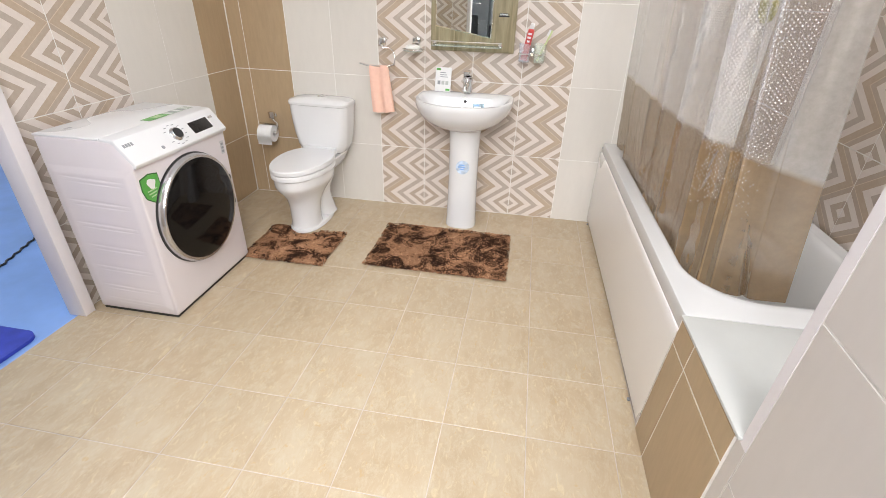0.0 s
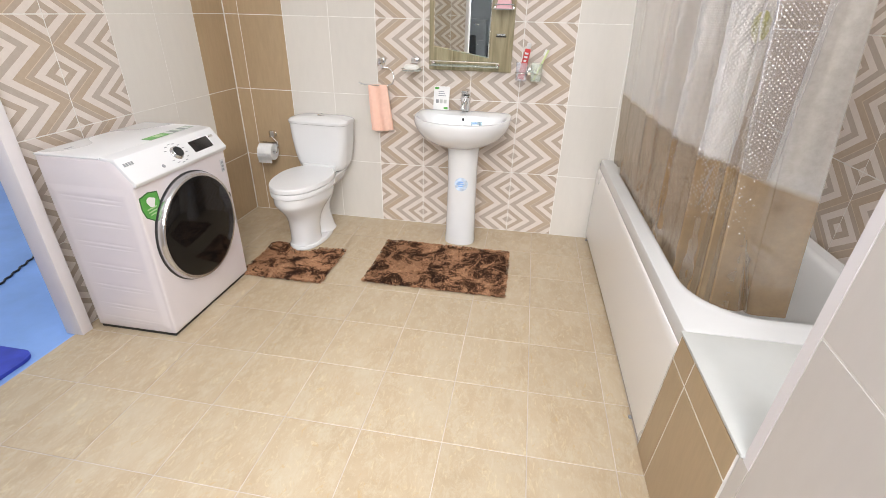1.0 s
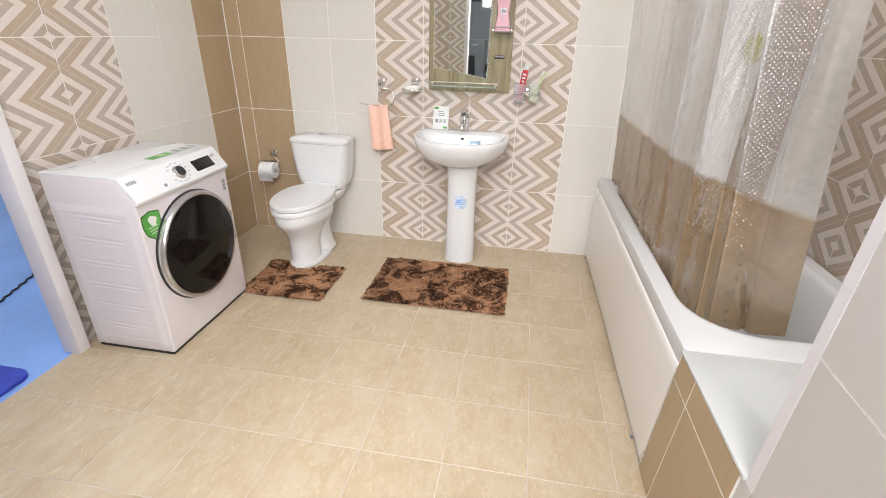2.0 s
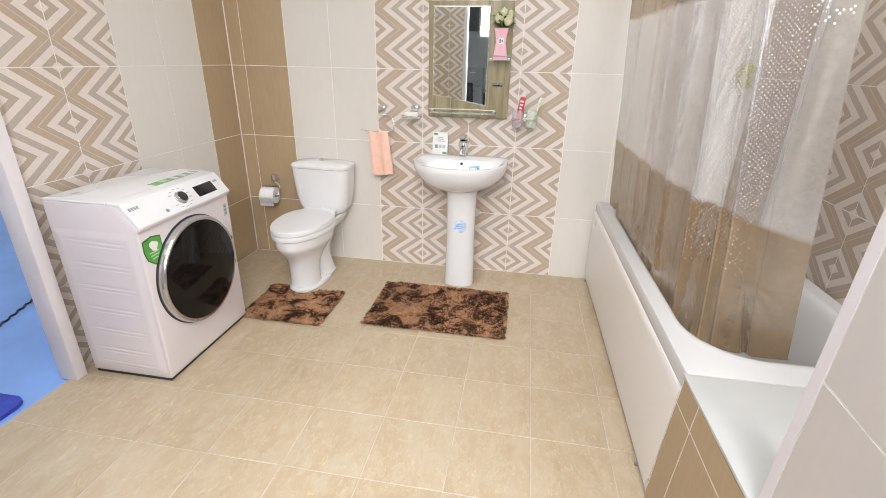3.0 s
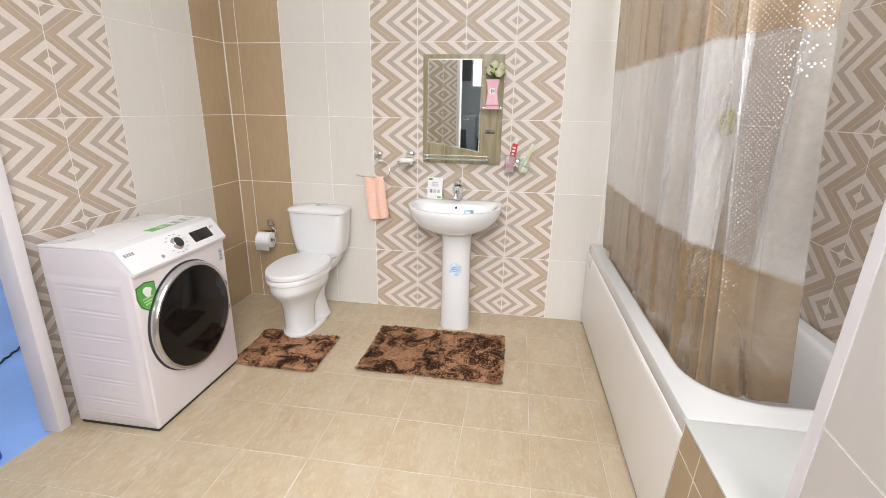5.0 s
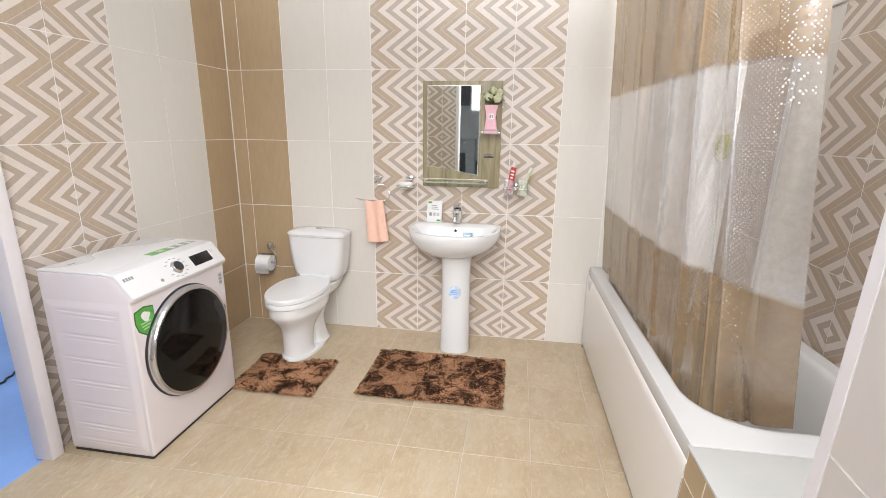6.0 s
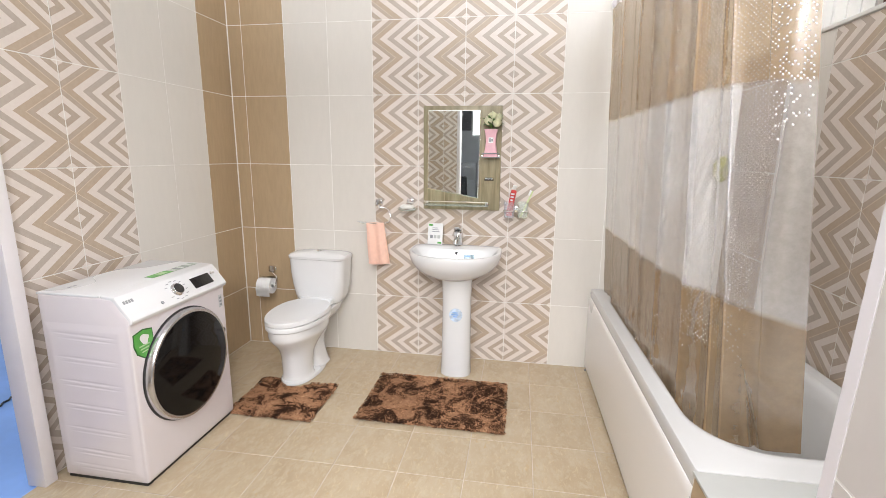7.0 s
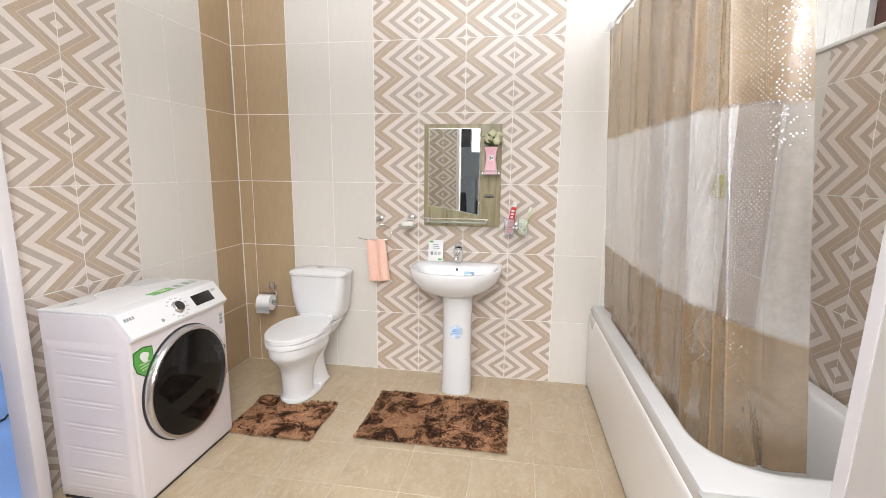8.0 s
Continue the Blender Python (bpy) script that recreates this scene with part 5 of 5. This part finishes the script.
mat_pile("bath_mat", "rectangular shaggy rust and dark brown bath mat on the tiles", lambda x, y: 0.137 <= x <= 0.943 and -0.885 <= y <= -0.34, 0.136, 0.944, -0.886, -0.339, 1)


def round_toilet(x, y):
    """The contour mat with its cut-out for the toilet's foot."""
    if not (-0.575 <= x <= -0.075 and -0.955 <= y <= -0.545):
        return False
    return ((x + 0.352) / 0.110) ** 2 + ((y + 0.50) / 0.122) ** 2 > 1


mat_pile("contour_mat", "shaggy brown contour mat round the toilet's foot", round_toilet, -0.576, -0.074, -0.956, -0.544, 2,
         lambda x, y: 0.03 * math.exp(-(((x + 0.50) / 0.07) ** 2 + ((y + 0.585) / 0.035) ** 2)))


# ---- beyond the openings ----
def blue_mat():
    bm = skin(bmesh.new(), [rrect(-2.0, -1.04, -2.35, -1.745, 0.06, z) for z in (-0.0055, 0.010)] + [rrect(-1.99, -1.05, -2.34, -1.755, 0.055, 0.014)])
    t = part("blue_mat", bm, M_BLUEMAT)
    return tagged(t, "dark blue rubber mat on the light blue floor", "mat")


blue_mat()
tagged(part("floor_cable", tube(bmesh.new(), [(-1.76 - 0.0055 * i + 0.006 * math.sin(i * 1.4), -1.311 + 0.0141 * i, 0.0) for i in range(-30, 80)], 0.0055, 8), M_BLACK), "thin black cable lying on the blue floor", "cable")


def window_beyond():
    t = thing("window_far", "bright window with white sheers and a dark brown drape beyond the low wall", "window", kind="structure")
    part("pane", boxed(2.2, 5.9, 0.95, 0.98, 0.9, 3.2), M_DAY, t)
    part("sheer", skin(bmesh.new(), [[(2.45 + 0.012 * i, 0.80 + 0.03 * math.sin(i * 0.9), z) for i in range(80)] for z in (0.4, 3.2)], False, False, False), M_SHEER, t)
    part("drape", skin(bmesh.new(), [[(3.27 + 0.015 * i, 0.7 + 0.04 * math.sin(i * 0.8), z) for i in range(60)] for z in (0.2, 3.2)], False, False, False), M_DARKBROWN, t)
    return t


window_beyond()


# ---- what the mirror shows of the room behind ----
def office_chair(x, y, turn):
    t = thing("office_chair", "black upholstered office chair in the aisle behind the entrance", "office chair", at=(x, y, -0.123), turn=turn)
    part("seat", boxed(-0.24, 0.24, -0.24, 0.24, 0.44, 0.53, r=0.035, seg=3), M_BLACK, t)
    bm = boxed(-0.23, 0.23, -0.03, 0.04, 0, 0.5, r=0.03, seg=3)
    bmesh.ops.transform(bm, matrix=pose(0, -0.25, 0.58, 8, 0, 0), verts=bm.verts)
    part("backrest", bm, M_BLACK, t)
    part("back_strut", tube(bmesh.new(), [(0, -0.1, 0.44), (0, -0.28, 0.44), (0, -0.3, 0.65)], 0.02, 10), M_BLACK, t)
    part("column", lathe(bmesh.new(), [(0, 0.08), (0.03, 0.08), (0.03, 0.3), (0.02, 0.3), (0.02, 0.44), (0, 0.44)], 16), M_CHROME, t)
    for k in range(5):
        a = k * 2 * math.pi / 5
        part("leg", tube(bmesh.new(), [(0, 0, 0.1), (0.28 * math.cos(a), 0.28 * math.sin(a), 0.055)], 0.018, 10), M_BLACK, t)
        part("castor", lathe(bmesh.new(), [(0, -0.012), (0.024, -0.012), (0.026, 0), (0.024, 0.012), (0, 0.012)], 16, pose(0.28 * math.cos(a), 0.28 * math.sin(a), 0.027, 90, 0, 0)), M_BLACK, t)
    return t


office_chair(-0.34, -7.4, 190)


def desk():
    t = thing("desk", "dark grey office desk in the aisle", "desk", at=(-0.1, -9.7, -0.123))
    part("desktop", boxed(-0.7, 0.7, -0.35, 0.35, 0.72, 0.75, r=0.004), M_DESK, t)
    for sx in (-0.68, 0.66):
        part("side_panel", boxed(sx, sx + 0.02, -0.33, 0.33, 0, 0.72), M_DESK, t)
    part("modesty_panel", boxed(-0.66, 0.66, 0.2, 0.215, 0.2, 0.72), M_DESK, t)
    return t


desk()
def filing_cabinet():
    t = thing("filing_cabinet", "grey steel filing cabinet standing in the aisle", "cabinet", at=(-0.38, -9.1, -0.123))
    steel = plain("grey_cabinet_paint", (0.30, 0.31, 0.33), 0.45, vary=0.05)
    part("body", boxed(-0.24, 0.24, -0.2, 0.2, 0.0, 1.34, r=0.006), steel, t)
    for k in range(3):
        drawer = part("drawer", boxed(-0.22, 0.22, 0.2005, 0.215, 0.06 + 0.425 * k, 0.465 + 0.425 * k, r=0.004), steel, t)
        part("handle", boxed(-0.06, 0.06, 0.2152, 0.23, 0.37 + 0.425 * k, 0.39 + 0.425 * k, r=0.004), M_CHROME, drawer, "chrome handle")
    return t


filing_cabinet()
tagged(part("wall_board", boxed(-1.3, -0.50, -10.998, -10.95, 2.12, 2.75, r=0.005), M_DESK), "dark board high on the far showroom wall", "board")
far_window = tagged(part("window_aisle", boxed(-0.45, 0.7, -10.998, -10.97, 2.0, 3.0), M_DAY), "bright window at the far end of the aisle", "window", kind="structure")
part("window_frame", boxed(-0.495, -0.45, -10.999, -10.95, 1.95, 3.0, r=0.003), M_WHITE_PVC, far_window)


# ---- tiles, piece by piece ----
def tile_mesh(w, h, material, flip=None, depth=0.007, u0=0.0, u1=1.0, v0=0.0, v1=1.0, g=0.0022):
    """A wall tile standing in the xz plane, its lower left corner at the origin and its face at y = 0."""
    c = 0.0008
    me = bpy.data.meshes.new("tile")
    x0, x1, z0, z1 = g, w - g, g, h - g
    vs = [(x0, depth, z0), (x1, depth, z0), (x1, depth, z1), (x0, depth, z1), (x0, c, z0), (x1, c, z0), (x1, c, z1), (x0, c, z1),
          (x0 + c, 0, z0 + c), (x1 - c, 0, z0 + c), (x1 - c, 0, z1 - c), (x0 + c, 0, z1 - c)]
    fs = [(8, 9, 10, 11)]
    for a in (0, 4):
        for i in range(4):
            j = (i + 1) % 4
            fs.append((a + i, a + j, a + 4 + j, a + 4 + i))
    me.from_pydata(vs, [], fs)
    lay = me.uv_layers.new(name="UVMap")
    for lp in me.loops:
        x, y, z = vs[lp.vertex_index]
        u = u0 + (u1 - u0) * x / w
        lay.data[lp.index].uv = (1 - u if flip else u, v0 + (v1 - v0) * z / h)
    me.materials.append(material)
    return me


MESHES = {}


def lay_wall(wall, turn, origin, columns, rows):
    """Tiles a wall. columns: (start, end, material, flip) along it; turn about z; origin: where column 0 stands."""
    m0 = Matrix.Translation(origin) @ Matrix.Rotation(radians(turn), 4, "Z")
    for c0, c1, material, flip in columns:
        for r0, r1 in zip(rows, rows[1:]):
            w, h = round(c1 - c0, 4), round(r1 - r0, 4)
            cut = h < 0.449 and material is M_DECOR
            v0, v1 = (1 - h / 0.45, 1.0) if r0 == 0.0 and cut else (0.0, min(1.0, h / 0.45))
            u0, u1 = 0.0, 1.0
            if material is M_DECOR and w < 0.299:
                u0, u1 = 0.0, w / 0.3
            key = (w, h, material.name, flip, v0, u1)
            if key not in MESHES:
                MESHES[key] = tile_mesh(w, h, material, flip, 0.007, u0, u1, v0, v1)
            ob = new("tile", MESHES[key])
            ob.parent = wall
            ob.matrix_basis = m0 @ Matrix.Translation((c0, 0, r0))


# flip: False where the solid rhombs' edge comes first
north = [(-1.0, -0.9, M_BROWN, False), (-0.9, -0.6, M_BROWN, False), (-0.6, -0.3, M_BEIGE, False), (-0.3, 0.0, M_BEIGE, False),
         (0.0, 0.3, M_DECOR, True), (0.3, 0.6, M_DECOR, False), (0.6, 0.9, M_DECOR, True), (0.9, 1.2, M_DECOR, False),
         (1.2, 1.5, M_BEIGE, False), (1.5, 1.8, M_BEIGE, False), (1.8, 2.1, M_BEIGE, False), (2.1, 2.2, M_BEIGE, False)]
lay_wall(wall_north, 0, (0, 0, 0), north, ROWS)
# west wall, seen from inside: along it from the doorway (0) to the corner
west = [(0.016, 0.33, M_DECOR, False), (0.33, 0.643, M_DECOR, True), (0.643, 0.952, M_BEIGE, False), (0.952, 1.258, M_BEIGE, False), (1.258, 1.56, M_BROWN, False)]
lay_wall(wall_west, 90, (-1.0, -1.56, 0), west, ROWS)
# east wall: from the back corner (0) towards the entrance
east = [(0.0, 0.17, M_BROWN, False), (0.17, 0.475, M_BROWN, False), (0.475, 0.785, M_BEIGE, False), (0.785, 1.103, M_DECOR, False), (1.103, 1.417, M_DECOR, True),
        (1.417, 1.731, M_DECOR, False), (1.731, 2.045, M_DECOR, True), (2.045, 2.26, M_BEIGE, False)]
lay_wall(wall_east, -90, (2.2, 0, 0), east, ROWS[:5] + [1.914])
# south wall, seen from inside: from the entrance (0) to the west corner
south = [(0.0, 0.18, M_DECOR, False), (0.18, 0.48, M_DECOR, True), (0.48, 0.78, M_DECOR, False), (0.78, 1.13, M_BEIGE, False)]
lay_wall(wall_south, 180, (0.13, -3.2, 0), south, ROWS)
# partition: from its free edge (0) towards the entrance
lay_wall(partition, -90, (1.47, -2.29, 0), [(0.0, 0.3, M_PALE, False), (0.3, 0.6, M_PALE, False), (0.6, 0.89, M_PALE, False)], [0, 0.45, 0.905, 1.355, 1.805, 2.255, 2.7])
part("tile", boxed(1.4697, 1.60, -2.2885, -2.2495, 0.0, 0.551, r=0.0008, seg=1), M_PALE, partition, "", False)
for ob in (partition, wall_partition_trim):
    ob.matrix_basis = PARTITION_LEAN


def ledge_tile(corners):
    """A tile on the ledge's face, cut to four (y, z) corners."""
    cy, cz = sum(c[0] for c in corners) / 4, sum(c[1] for c in corners) / 4
    rings = []
    for x, inset in ((1.471, 0.0034), (1.4648, 0.0034), (1.464, 0.0042)):
        rings.append([(x, y + math.copysign(inset, cy - y), z + math.copysign(inset, cz - z)) for y, z in corners])
    return part("tile", skin(bmesh.new(), rings), M_BROWN, ledge, "", False)


# the cut edges follow the slanting end of the bath's panel
ledge_tile([(-1.741, 0.0), (-1.863, 0.0), (-1.920, 0.452), (-1.798, 0.452)])
ledge_tile([(-1.863, 0.0), (-2.203, 0.0), (-2.222, 0.456), (-1.920, 0.452)])
ledge_tile([(-1.8, 0.452), (-1.920, 0.452), (-1.932, 0.549), (-1.811, 0.549)])
ledge_tile([(-1.920, 0.452), (-2.222, 0.456), (-2.2265, 0.555), (-1.932, 0.552)])

# floor tiles
FX = [-1.0] + [round(-0.724 + 0.3 * k, 4) for k in range(8)] + [1.47]
FY = [-3.2] + [round(-3.102 + 0.31 * k, 4) for k in range(10)] + [0.0]
floor_meshes = {}
for x0, x1 in zip(FX, FX[1:]):
    for y0, y1 in zip(FY, FY[1:]):
        w, h = round(x1 - x0, 4), round(y1 - y0, 4)
        if min(w, h) < 0.02:
            continue
        if (w, h) not in floor_meshes:
            floor_meshes[w, h] = tile_mesh(w, h, M_FLOOR, False, 0.006, g=0.0016)
        ob = new("tile", floor_meshes[w, h])
        ob.parent = floor
        ob.matrix_basis = Matrix.Translation((x0, y0, 0)) @ Matrix.Rotation(radians(-90), 4, "X")
